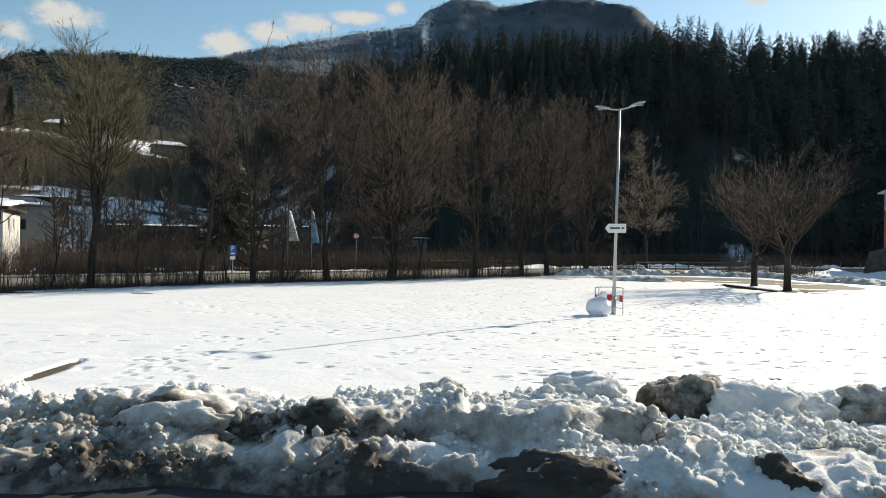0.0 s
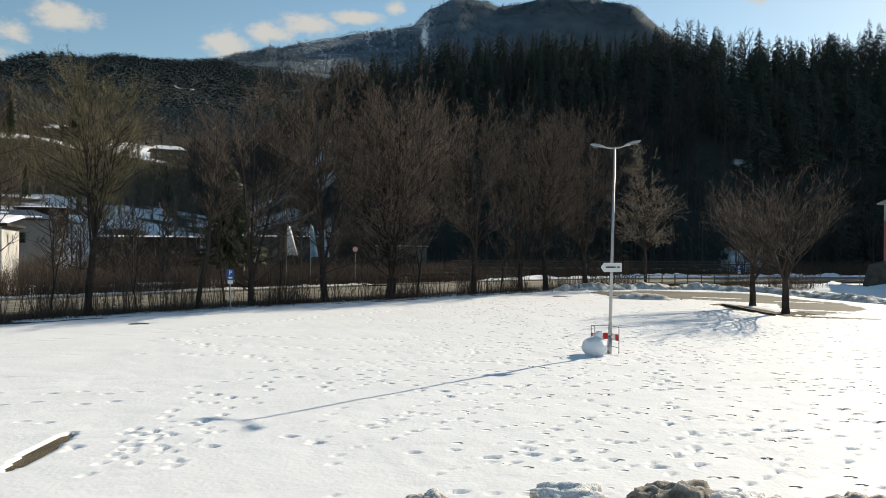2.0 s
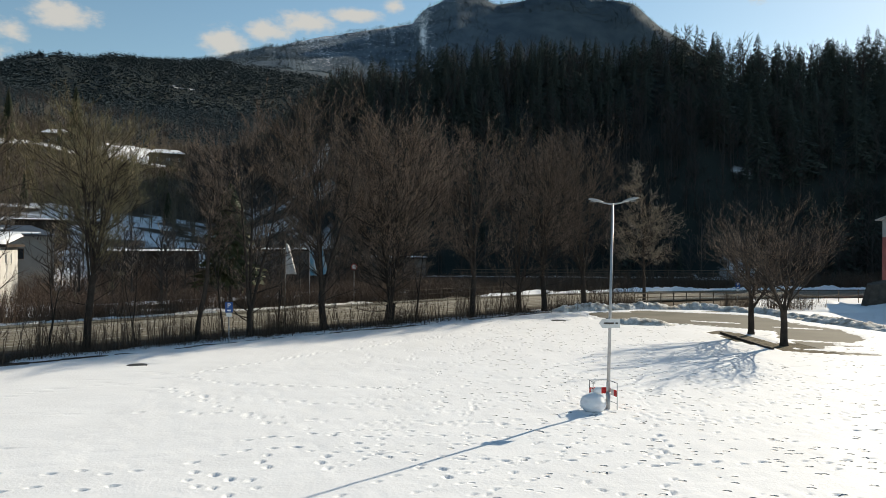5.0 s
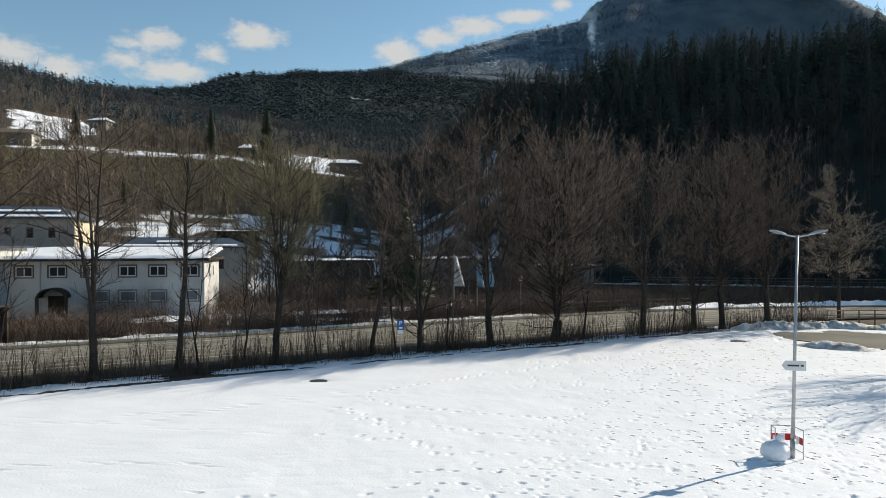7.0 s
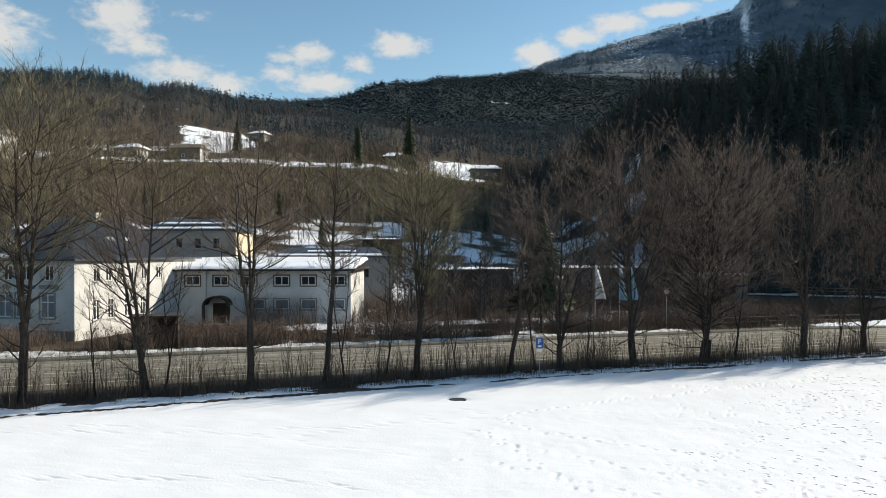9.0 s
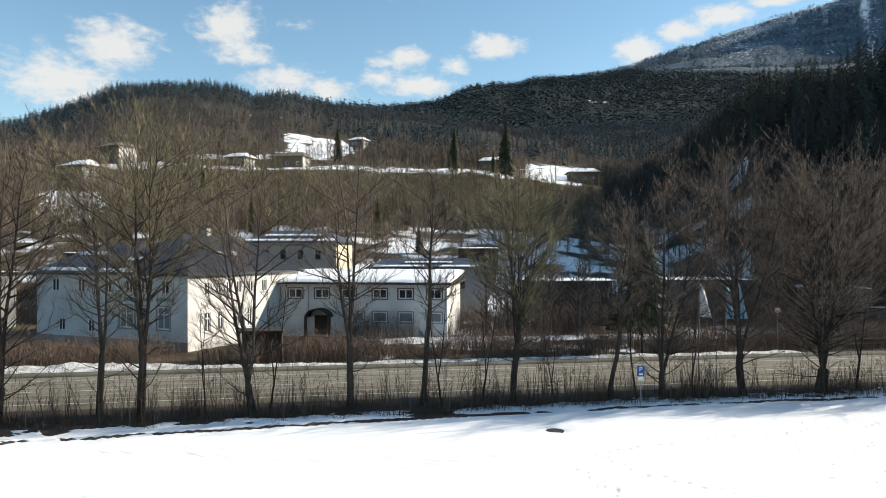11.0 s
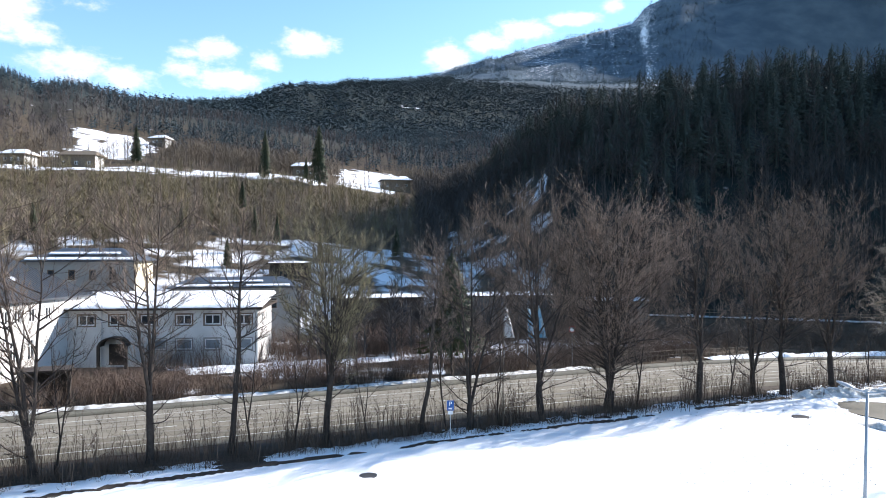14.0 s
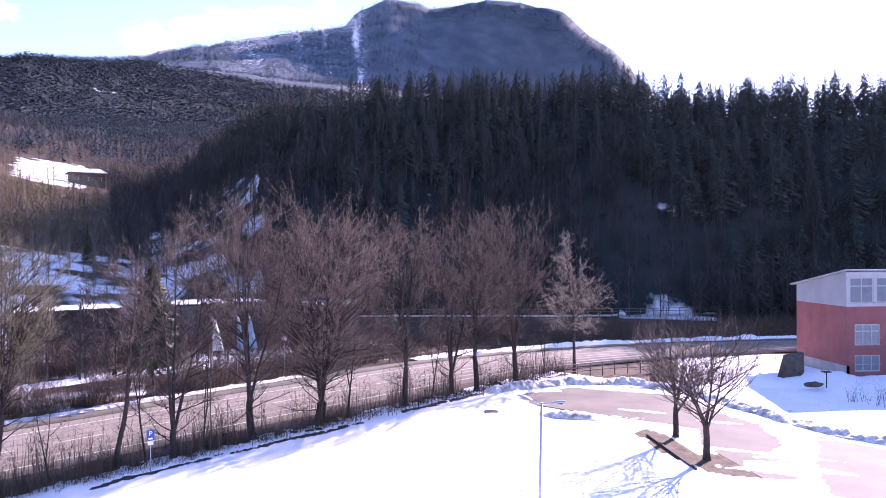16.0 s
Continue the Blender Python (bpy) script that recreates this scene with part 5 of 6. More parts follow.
forest("spruce_forest", SPRUCE_TINY, x, y, (9, 17), rng, HAZY_FAR_NEEDLE, "far spruce forest on the back hill", "forest", (1.6, 2.5))
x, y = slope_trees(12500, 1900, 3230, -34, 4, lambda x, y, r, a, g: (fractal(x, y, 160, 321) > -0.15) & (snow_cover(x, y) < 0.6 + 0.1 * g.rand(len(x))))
forest("spruce_forest", SPRUCE_TINY, x, y, (9, 18), rng, HAZY_HIGH_NEEDLE, "far forest on the flank of the mountain", "forest", (1.2, 1.8))
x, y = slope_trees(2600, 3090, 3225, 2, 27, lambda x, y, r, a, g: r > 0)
forest("spruce_forest", SPRUCE_TINY, x, y, (8, 14), rng, HAZY_HIGH_NEEDLE, "dark forest along the rim of the mountain", "forest", (1.3, 2.0))


def thicket(name, spots, height, rng, material, label, stems=5, radius=0.008, lean=0.14):
    st = Sticks()
    zs = land_height(np.array([p[0] for p in spots]), np.array([p[1] for p in spots])) + 0.1
    for (x, y), z in zip(spots, zs):
        for _ in range(stems):
            h = rng.uniform(*height)
            bx, by = x + rng.uniform(-0.4, 0.4), y + rng.uniform(-0.4, 0.4)
            a, b = Vector((bx, by, z - 0.1)), Vector((bx + rng.normal(0, lean * h), by + rng.normal(0, lean * h), z + h))
            st.blade(a, b, radius * 1.6)
            for _ in range(4):
                p = a.lerp(b, rng.uniform(0.25, 0.9))
                st.blade(p, p + Vector((rng.normal(0, (0.08 + lean) * h), rng.normal(0, (0.08 + lean) * h), h * rng.uniform(0.05, 0.35))), radius)
    ob = new(name, st.mesh(name, material))
    return tagged(ob, label, "thicket", kind="stuff")


spots = [on(rng.uniform(-45, 68), rng.normal(46.0, 0.9))[:2] for _ in range(1500)]
spots = [p for p in spots if value_noise(p[0], p[1], 2.6, 503) > 0.15]
thicket("roadside_brush", spots, (0.4, 1.7), rng, BRUSH, "thin leafless brush between the field and the road", 6, 0.008, 0.22)
spots = [on(rng.uniform(-45, 66), rng.normal(45.7, 0.9))[:2] for _ in range(1000)]
spots = [p for p in spots if value_noise(p[0], p[1], 3.4, 505) > -0.35]
thicket("roadside_brush", spots, (0.9, 4.0), rng, BRUSH, "tall thin leafless shoots between the field and the road", 3, 0.015, 0.13)
spots = [on(s, n)[:2] for s, n in zip(rng.uniform(-45, 66, 1500), rng.normal(44.8, 0.8, 1500)) if n > np.interp(s, [-40, -14, 10, 40, 70], [39.6, 41.7, 43.7, 44.4, 44.8])]
thicket("roadside_brush", spots, (0.2, 0.7), rng, BRUSH, "low dark tangle of brush along the edge of the snow", 8, 0.01, 0.4)
spots = [on(rng.uniform(-60, 66), rng.uniform(65.6, 75.5))[:2] for _ in range(3000)]
spots = [p for p in spots if value_noise(p[0], p[1], 3.0, 501) > -0.35]
thicket("shrub_belt", spots, (0.6, 2.4), rng, RUSTY, "belt of reddish-brown leafless shrubs beyond the road", 9, 0.013, 0.26)
spots = [on(rng.uniform(2, 70), rng.uniform(82.5, 95))[:2] for _ in range(1500)]
spots = [p for p in spots if value_noise(p[0], p[1], 4.0, 509) > -0.4]
thicket("shrub_belt", spots, (1.0, 3.6), rng, RUSTY, "reddish-brown scrub behind the bright strip of snow", 9, 0.016, 0.22)
spots = [on(s, rng.uniform(68, 92) + float(bend(np.array(s)))) [:2] for s in rng.uniform(55, 150, 900)]
thicket("shrub_belt", spots, (0.8, 2.6), rng, BRUSH, "brown scrub between the bend of the road and the hill path", 12, 0.018, 0.3)
spots = [(44 + rng.uniform(-2, 6), 57 + rng.uniform(-3, 3)) for _ in range(40)] + [(33 + rng.uniform(-5, 4), 69.5 + rng.uniform(-1.5, 2.5)) for _ in range(90)]
thicket("shrub_belt", spots, (0.8, 2.2), rng, BRUSH, "thin bare shrubs in the snow beside the car park", 7, 0.012, 0.2)
s_n = [(s, n) for s, n in zip(rng.uniform(18, 66, 110), rng.uniform(75.5, 96, 110)) if n > 77 or s > 50]
forest("bare_wood", BARE, np.array([on(s, n).x for s, n in s_n]), np.array([on(s, n).y for s, n in s_n]), (5, 11), rng, SHADE_TONED_WOOD, "leafless trees and tall scrub between the road and the sheds", "forest", (0.9, 1.5))

# ---- lamp post with its sign, barrier and snowball ----
lamp = thing("street_lamp", "slightly leaning galvanised lamp post with two flat heads", "street lamp", Matrix.Translation((6.34, 27.0, -0.1)) @ pose(0, 0, 0, 0, 1.3, 0) @ pose(0, 0, 0, 0, 0, -38))
pole = part("pole", rodded((0, 0, 0), (0, 0, 7.85), 0.07, 0.042, sides=14), STEEL, lamp, smooth=True)
part("base_sleeve", rodded((0, 0, 0), (0, 0, 0.75), 0.088, 0.086, sides=14), STEEL, lamp, smooth=True)
part("access_door", boxed(-0.045, 0.045, -0.092, -0.07, 0.8, 1.15, bevel=0.01), LAMPGREY, pole)
for side in (-1, 1):
    part("arm", rodded((0, 0, 7.8), (side * 0.42, 0, 7.87), 0.03, 0.026), STEEL, lamp)
    bm = bmesh.new()
    made = bmesh.ops.create_uvsphere(bm, u_segments=16, v_segments=10, radius=1)["verts"]
    for v in made:
        v.co = Vector((v.co.x * 0.33, v.co.y * 0.14 * (1 - 0.3 * side * v.co.x), v.co.z * (0.075 if v.co.z > 0 else 0.035)))
    bmesh.ops.transform(bm, matrix=pose(side * 0.7, 0, 7.95, 0, -side * 13, 0), verts=made)
    head = part("lamp_head", bm, LAMPGREY, lamp, "pale grey flat lamp head", smooth=True)
    part("lens", boxed(side * 0.7 - 0.2, side * 0.7 + 0.2, -0.09, 0.09, 7.9, 7.925, bevel=0.01), CURTAIN, head)
arrow = thing("direction_sign", "white arrow-shaped direction sign clamped to the lamp post", "direction sign", Matrix.Translation((6.4, 26.88, 3.24)))
bm = bmesh.new()
outline = [(-0.42, 0), (-0.3, 0.17), (0.36, 0.17), (0.36, -0.17), (-0.3, -0.17)]
face = bm.faces.new([bm.verts.new((x, -0.02, z)) for x, z in outline])
res = bmesh.ops.extrude_face_region(bm, geom=[face])
bmesh.ops.translate(bm, vec=(0, 0.04, 0), verts=[g for g in res["geom"] if isinstance(g, bmesh.types.BMVert)])
bmesh.ops.recalc_face_normals(bm, faces=bm.faces)
part("panel", bm, SIGNWHITE, arrow)
for x0, x1 in ((-0.24, 0.13), (0.19, 0.28)):
    part("text_bar", boxed(x0, x1, -0.027, -0.021, -0.025, 0.035), STONE, arrow, "dark bar of small lettering")
for zz in (0.12, -0.12):
    part("clamp", boxed(-0.1, 0.1, 0.0, 0.17, zz - 0.02, zz + 0.02), STEEL, arrow)

barrier = thing("barrier", "folding red and white steel-tube barrier standing in the snow", "barrier", Matrix.Translation((6.1, 27.35, -0.02)))
for x0, y0, x1, y1 in ((-0.34, 0.15, 0.36, 0.2), (0.36, 0.2, 0.56, -0.5), (-0.34, 0.15, -0.3, -0.3)):
    d = Vector((x1 - x0, y1 - y0, 0))
    panel = part("panel_frame", rodded((x0, y0, 1.02), (x1, y1, 1.02), 0.017), STEEL, barrier)
    for k, (px, py) in enumerate(((x0, y0), (x1, y1))):
        part("post", rodded((px, py, 0), (px, py, 1.02), 0.017), STEEL, panel)
    part("rail", rodded((x0, y0, 0.25), (x1, y1, 0.25), 0.013), STEEL, panel)
    n = 3 if d.length > 0.7 else 2
    for k in range(n):
        a, b = Vector((x0, y0, 0)) + d * (k / n), Vector((x0, y0, 0)) + d * ((k + 1) / n)
        bm = boxed(0, (b - a).length - 0.004, -0.012, 0.012, 0.5, 0.74, bevel=0.004)
        bmesh.ops.transform(bm, matrix=Matrix.Translation(a) @ Matrix.Rotation(math.atan2(d.y, d.x), 4, "Z"), verts=bm.verts)
        part("stripe", bm, SIGNWHITE if k % 2 else SIGNRED, barrier, "white stripe" if k % 2 else "red stripe")
lump("snow_ball", (5.72, 26.7, 0.3), (0.46, 0.42, 0.38), 21, SNOW, "big rolled snowball beside the lamp post", "snowball", 4, 0.12, flat=0.85)
lump("snow_ball", (5.88, 26.7, 0.74), (0.13, 0.13, 0.16), 24, SNOW, "small snowball set on the big one", "snowball", 3, 0.2)


# ---- parking signs ----
def parking_sign(x, y, turn, h):
    t = thing("parking_sign", "blue parking sign with a white P on a thin post", "road sign", pose(x, y, -0.05, 0, 0, turn), "parking signs")
    part("post", rodded((0, 0, 0), (0, 0, h), 0.03), STEEL, t)
    panel = part("panel", boxed(-0.23, 0.23, -0.045, -0.03, h - 0.66, h, bevel=0.005), SIGNBLUE, t)
    cu = bpy.data.curves.new("letter", "FONT")
    cu.body, cu.size, cu.extrude, cu.align_x = "P", 0.42, 0.004, "CENTER"
    tmp = bpy.data.objects.new("letter_source", cu)
    me = bpy.data.meshes.new_from_object(tmp)
    bpy.data.objects.remove(tmp)
    me.materials.clear()
    me.materials.append(SIGNWHITE)
    o = new("letter", me)
    o.parent, o.matrix_local = panel, pose(0, -0.052, h - 0.36, 90, 0, 0)
    part("symbol_bar", boxed(-0.12, 0.12, -0.05, -0.046, h - 0.58, h - 0.48), SIGNWHITE, panel)
    part("lower_plate", boxed(-0.16, 0.16, -0.045, -0.03, h - 0.92, h - 0.7, bevel=0.005), SIGNWHITE, t, "small white plate")
    return t


parking_sign(-13.35, 45.9, 17, 2.6)
parking_sign(33.0, 79.0, -22, 2.2)

# ---- slab and shaft covers in the field ----
slab = part("concrete_slab", boxed(-1.35, 1.35, -0.28, 0.28, -0.2, -0.045, bevel=0.02), GRASS)
slab.matrix_world = pose(-7.75, 14.0, 0, 0, 0, 94)
tagged(slab, "bare strip of grassy kerb showing through the snow", "kerb")
for x, y, r in ((-15.6, 37.3, 0.5), (10.0, 59.7, 0.6)):
    cover = part("shaft_cover", rodded((0, 0, -0.2), (0, 0, -0.03), r, r, sides=24), DARK_ASPHALT)
    cover.matrix_world = pose(x, y, 0)
    tagged(cover, "round dark shaft cover thawed free in the snow", "manhole cover", "shaft covers")
edge = part("island_kerb", boxed(-0.09, 0.09, -4.1, 4.1, -0.1, 0.1, bevel=0.02), DARK)
edge.matrix_world = pose(19.9, 46.6, 0, 0, 0, -1)
tagged(edge, "dark timber edging of the tree island", "kerb")


# ---- fences ----
def rail_fence(name, pts, post_h, rails, gap, label, zs=0.0, r=0.06):
    f = thing(name, label, "fence", Matrix.Translation((*pts[0], zs)))
    o = Vector((*pts[0], 0))
    for a, b in zip(pts, pts[1:]):
        a, b = Vector((*a, 0)) - o, Vector((*b, 0)) - o
        n = max(1, round((b - a).length / gap))
        for k in range(n + (b - a + o == Vector((*pts[-1], 0)))):
            p = a.lerp(b, k / n)
            part("post", rodded(p + Vector((0, 0, -0.4)), p + Vector((0, 0, post_h)), r, r, sides=6), WOOD, f)
        for z in rails:
            part("rail", rodded(a + Vector((0, 0, z)), b + Vector((0, 0, z)), r * 0.7, r * 0.7, sides=6), WOOD, f)
    return f


rail_fence("timber_fence", [(20.4, 74.6), (26.5, 76.6), (32.6, 77.4)], 1.25, (0.45, 0.8, 1.2), 1.5, "weathered timber rail fence beside the car park")
rail_fence("timber_fence", [tuple(on(50, 65.0)[:2]), tuple(on(59, 65.0)[:2]), tuple(on(68, 63.4)[:2])], 1.1, (0.5, 1.0), 2.0, "weathered timber rail fence along the far verge")
rail_fence("timber_fence", [(39.7, 79.0), (47.4, 80.8)], 1.3, (0.6,), 2.4, "thin post fence beside the red building", r=0.04)
for pts in ([(3, 143), (20, 141), (36, 139)], [(36, 139), (53, 138), (70, 140), (86, 143)]):
    rail_fence("path_fence", pts, 1.2, (0.6, 1.1), 3.0, "timber rail fence along the snowy hill path", 0.4, 0.09)
ridge_heap("hill_path", [(-8, 147, 0), (20, 143.5, 0), (36, 141, 0), (53, 140, 0), (70, 142, 0), (95, 146, 0)], 1.1, 0.22, 171, BANK, "snow-covered path along the foot of the hill", res=0.6)


# ---- buildings ----
def pierced_wall(width, height, holes, thick, z0=0.0):
    """A wall in the plane y = 0..thick with rectangular openings (x0, x1, z0, z1), one closed mesh."""
    xs = sorted({0, width, *(v for h in holes for v in h[:2])})
    zs = sorted({z0, height, *(v for h in holes for v in h[2:])})
    nx, nz = len(xs) - 1, len(zs) - 1

    def solid(i, k):
        if not (0 <= i < nx and 0 <= k < nz):
            return False
        cx, cz = (xs[i] + xs[i + 1]) / 2, (zs[k] + zs[k + 1]) / 2
        return not any(h[0] < cx < h[1] and h[2] < cz < h[3] for h in holes)

    bm = bmesh.new()
    made = {}

    def vert(i, y, k):
        if (i, y, k) not in made:
            made[i, y, k] = bm.verts.new((xs[i], y, zs[k]))
        return made[i, y, k]

    for i in range(nx):
        for k in range(nz):
            if not solid(i, k):
                continue
            a, b = 0.0, thick
            bm.faces.new((vert(i, a, k), vert(i + 1, a, k), vert(i + 1, a, k + 1), vert(i, a, k + 1)))
            bm.faces.new((vert(i, b, k), vert(i, b, k + 1), vert(i + 1, b, k + 1), vert(i + 1, b, k)))
            if not solid(i - 1, k):
                bm.faces.new((vert(i, a, k), vert(i, a, k + 1), vert(i, b, k + 1), vert(i, b, k)))
            if not solid(i + 1, k):
                bm.faces.new((vert(i + 1, a, k), vert(i + 1, b, k), vert(i + 1, b, k + 1), vert(i + 1, a, k + 1)))
            if not solid(i, k - 1):
                bm.faces.new((vert(i, a, k), vert(i, b, k), vert(i + 1, b, k), vert(i + 1, a, k)))
            if not solid(i, k + 1):
                bm.faces.new((vert(i, a, k + 1), vert(i + 1, a, k + 1), vert(i + 1, b, k + 1), vert(i, b, k + 1)))
    return bm


def at_wall(bm, m):
    bmesh.ops.transform(bm, matrix=m, verts=bm.verts)
    return bm


def add_window(parent, m, x0, x1, z0, z1, frame_mat, panes=2, surround=None, glass=None):
    """A window in an opening of a wall whose face lies in m's plane y = 0."""
    w = 0.11
    if surround:
        bm = bmesh.new()
        for a in ((x0 - 0.16, x0, z0 - 0.16, z1 + 0.16), (x1, x1 + 0.16, z0 - 0.16, z1 + 0.16), (x0, x1, z1, z1 + 0.16), (x0, x1, z0 - 0.16, z0)):
            box(bm, a[0], a[1], -0.04, 0.02, a[2], a[3])
        part("window_surround", at_wall(bm, m), surround, parent)
    bm = bmesh.new()
    for a in ((x0, x0 + w, z0, z1), (x1 - w, x1, z0, z1), (x0 + w, x1 - w, z1 - w, z1), (x0 + w, x1 - w, z0, z0 + w)):
        box(bm, a[0], a[1], 0.06, 0.14, a[2], a[3])
    for k in range(1, panes):
        x = x0 + (x1 - x0) * k / panes
        box(bm, x - w / 2, x + w / 2, 0.06, 0.14, z0 + w, z1 - w)
    if z1 - z0 > 1.9:
        box(bm, x0 + w, x1 - w, 0.065, 0.135, z0 + 0.64 * (z1 - z0), z0 + 0.64 * (z1 - z0) + w)
    win = part("window", at_wall(bm, m), frame_mat, parent)
    for k in range(panes):
        a, b = x0 + w / 2 + (x1 - x0 - w) * k / panes, x0 + w / 2 + (x1 - x0 - w) * (k + 1) / panes
        part("pane", at_wall(boxed(a + w / 2, b - w / 2, 0.09, 0.11, z0 + w, z1 - w), m), glass or GLASS, win)
    part("sill", at_wall(boxed(x0 - 0.08, x1 + 0.08, -0.07, 0.06, z0 - 0.05, z0), m), CONCRETE, win)
    return win


def shell(parent, length, depth, height, wall_mat, fronts=(), rights=(), z0=-0.4, right_mat=None):
    """Four walls; windows given for the front (y = 0, facing -y) and the right end (x = length, facing +x)."""
    t = 0.3
    part("wall", pierced_wall(length, height, [f[:4] for f in fronts], t, z0), wall_mat, parent)
    mr = Matrix.Translation((length, t, 0)) @ Matrix.Rotation(radians(90), 4, "Z")
    part("wall", at_wall(pierced_wall(depth - t, height, [f[:4] for f in rights], t, z0), mr), right_mat or wall_mat, parent)
    part("wall", boxed(0, t, t, depth, z0, height), wall_mat, parent)
    part("wall", boxed(t, length - t, depth - t, depth, z0, height), wall_mat, parent)
    for f in fronts:
        add_window(parent, Matrix.Identity(4), *f)
    for f in rights:
        add_window(parent, mr, *f)
    part("ceiling_slab", boxed(t, length - t, t, depth - t, height - 0.3, height - 0.1), CONCRETE, parent)
    return mr


def hip_roof(length, depth, z, rise, over, hip):
    bm = bmesh.new()
    a = [bm.verts.new(p) for p in ((-over, -over, z), (length + over, -over, z), (length + over, depth + over, z), (-over, depth + over, z))]
    lo = [bm.verts.new((v.co.x, v.co.y, z - 0.18)) for v in a]
    r0, r1 = bm.verts.new((hip, depth / 2, z + rise)), bm.verts.new((length - hip, depth / 2, z + rise))
    for f in ((a[0], a[1], r1, r0), (a[1], a[2], r1), (a[2], a[3], r0, r1), (a[3], a[0], r0), lo[::-1]):
        bm.faces.new(f)
    for k in range(4):
        bm.faces.new((lo[k], lo[(k + 1) % 4], a[(k + 1) % 4], a[k]))
    bmesh.ops.recalc_face_normals(bm, faces=bm.faces)
    return bm


# white house with the dark metal roof
house = thing("house", "white plastered two-storey house with a dark ribbed metal hip roof", "house", pose(-59.9, 48.4, 0, 0, 0, 8) @ Matrix.Translation((-22, 0, 0)))
up = [(x - 0.55, x + 0.55, 5.5, 7.0, WHITE_FRAME, 2) for x in (3.0, 7.0, 11.0, 14.0, 16.2, 19.0)]
down = [(x - 0.85, x + 0.85, 1.9, 4.2, WHITE_FRAME, 2, GREY_PLASTER, CURTAIN) for x in (13.6, 15.8, 18.8)] + [(x - 0.5, x + 0.5, 1.2, 2.6, WHITE_FRAME, 2) for x in (4.0, 8.5)]
side = [(y - 0.45, y + 0.45, 5.3, 6.7, WHITE_FRAME, 2) for y in (2.6, 4.3, 5.9, 7.6, 9.6, 12.0)] + [(y - 0.45, y + 0.45, 1.5, 3.6, WHITE_FRAME, 2) for y in (2.6, 4.6, 7.0, 9.4)]
shell(house, 22, 19, 7.6, PLASTER, up + down, side)
part("plinth", boxed(-0.05, 22.06, -0.06, -0.003, -0.4, 0.7), GREY_PLASTER, house)
part("crest", rodded((12.6, -0.03, 5.0), (12.6, 0.0, 5.0), 0.45, 0.45, sides=8), GREY_PLASTER, house, "faded painted shield")
for x0, x1 in ((13.3, 14.4), (15.0, 15.6), (16.0, 17.4), (17.8, 20.2)):
    part("letter_bar", boxed(x0, x1, -0.03, -0.003, 4.72, 5.1), GREY_PLASTER, house, "faded bar of painted lettering")
# the ridge of the main roof runs away from the road; a lower wing roof joins it
RISE, HALF = 4.3, 6.0
turn_roof = Matrix.Translation((22, 0, 0)) @ Matrix.Rotation(radians(90), 4, "Z")
roof = part("roof", at_wall(hip_roof(19, 12, 7.6, RISE, 0.55, 5.5), turn_roof), TIN, house)
wing = part("roof", hip_roof(14.5, 10, 7.58, 3.2, 0.5, 4.0), TIN, house)
for k in range(52):
    y = -0.5 + k * 0.385
    t = min(1.0, (y + 0.55) / 6.05, (19.55 - y) / 6.05)
    if t > 0.03:
        part("seam", rodded((22.52, y, 7.64), (22.55 - 6.55 * t, y, 7.64 + RISE * t), 0.035, sides=4), TIN, roof)
for k in range(31):
    x = 9.7 + k * 0.41
    t = min(1.0, (x - 9.45) / 6.55, (22.55 - x) / 6.55)
    if t > 0.03:
        part("seam", rodded((x, -0.52, 7.64), (x, -0.55 + 6.05 * t, 7.64 + RISE * t), 0.035, sides=4), TIN, roof)
for x, w, t in ((4.5, 6.5, 0.07), (6.0, 4.0, 0.5), (12.6, 5.0, 0.05), (13.6, 2.4, 0.35)):
    y, z = -0.5 + 6.0 * t, 7.72 + 4.0 * t
    bm = boxed(-w / 2, w / 2, -0.3, 0.3, -0.03, 0.09, bevel=0.04)
    part("snow_patch", at_wall(bm, pose(x, y, z, 34, 0, 0)), SNOW, roof if x > 9 else wing, "strip of snow left on the roof")
for y in (7.6, 10.0):
    part("skylight", at_wall(boxed(-0.35, 0.35, -0.45, 0.45, 0, 0.14, bevel=0.02), pose(19.5, y, 9.62, 0, 33, 0)), LAMPGREY, roof)
part("chimney", boxed(15.6, 16.3, 9.2, 9.9, 11.3, 12.6), CONCRETE, roof)

# long white building with a snowy flat roof
hall = thing("office_building", "long white two-storey building with a snow-covered low roof", "building", pose(-66.0, 62.0, 0, 0, 0, 22) @ Matrix.Translation((-3.1, 0, 0)))
ups = [(x - 0.85, x + 0.85, 4.35, 5.45, WHITE_FRAME, 2, FRAME) for x in (6.4, 9.3, 12.6, 15.9, 19.7, 22.8, 26.2)]
lows = [(x - 0.85, x + 0.85, 1.6, 2.75, WHITE_FRAME, 1, GREY_PLASTER, CURTAIN) for x in (6.1, 16.9, 19.7, 22.8, 26.2)]
ends = [(y - 0.5, y + 0.5, 4.2, 5.3, WHITE_FRAME, 2) for y in (3.0, 6.0)]
shell(hall, 27.7, 10.5, 6.0, PLASTER, ups + lows, ends)
bm = bmesh.new()
box(bm, -0.5, 28.3, -0.7, 11.1, 6.0, 6.28)
eave = part("roof", bm, DARK, hall, "dark timber eave board")
bm = bmesh.new()
bmesh.ops.create_grid(bm, x_segments=90, y_segments=34, size=0.5)
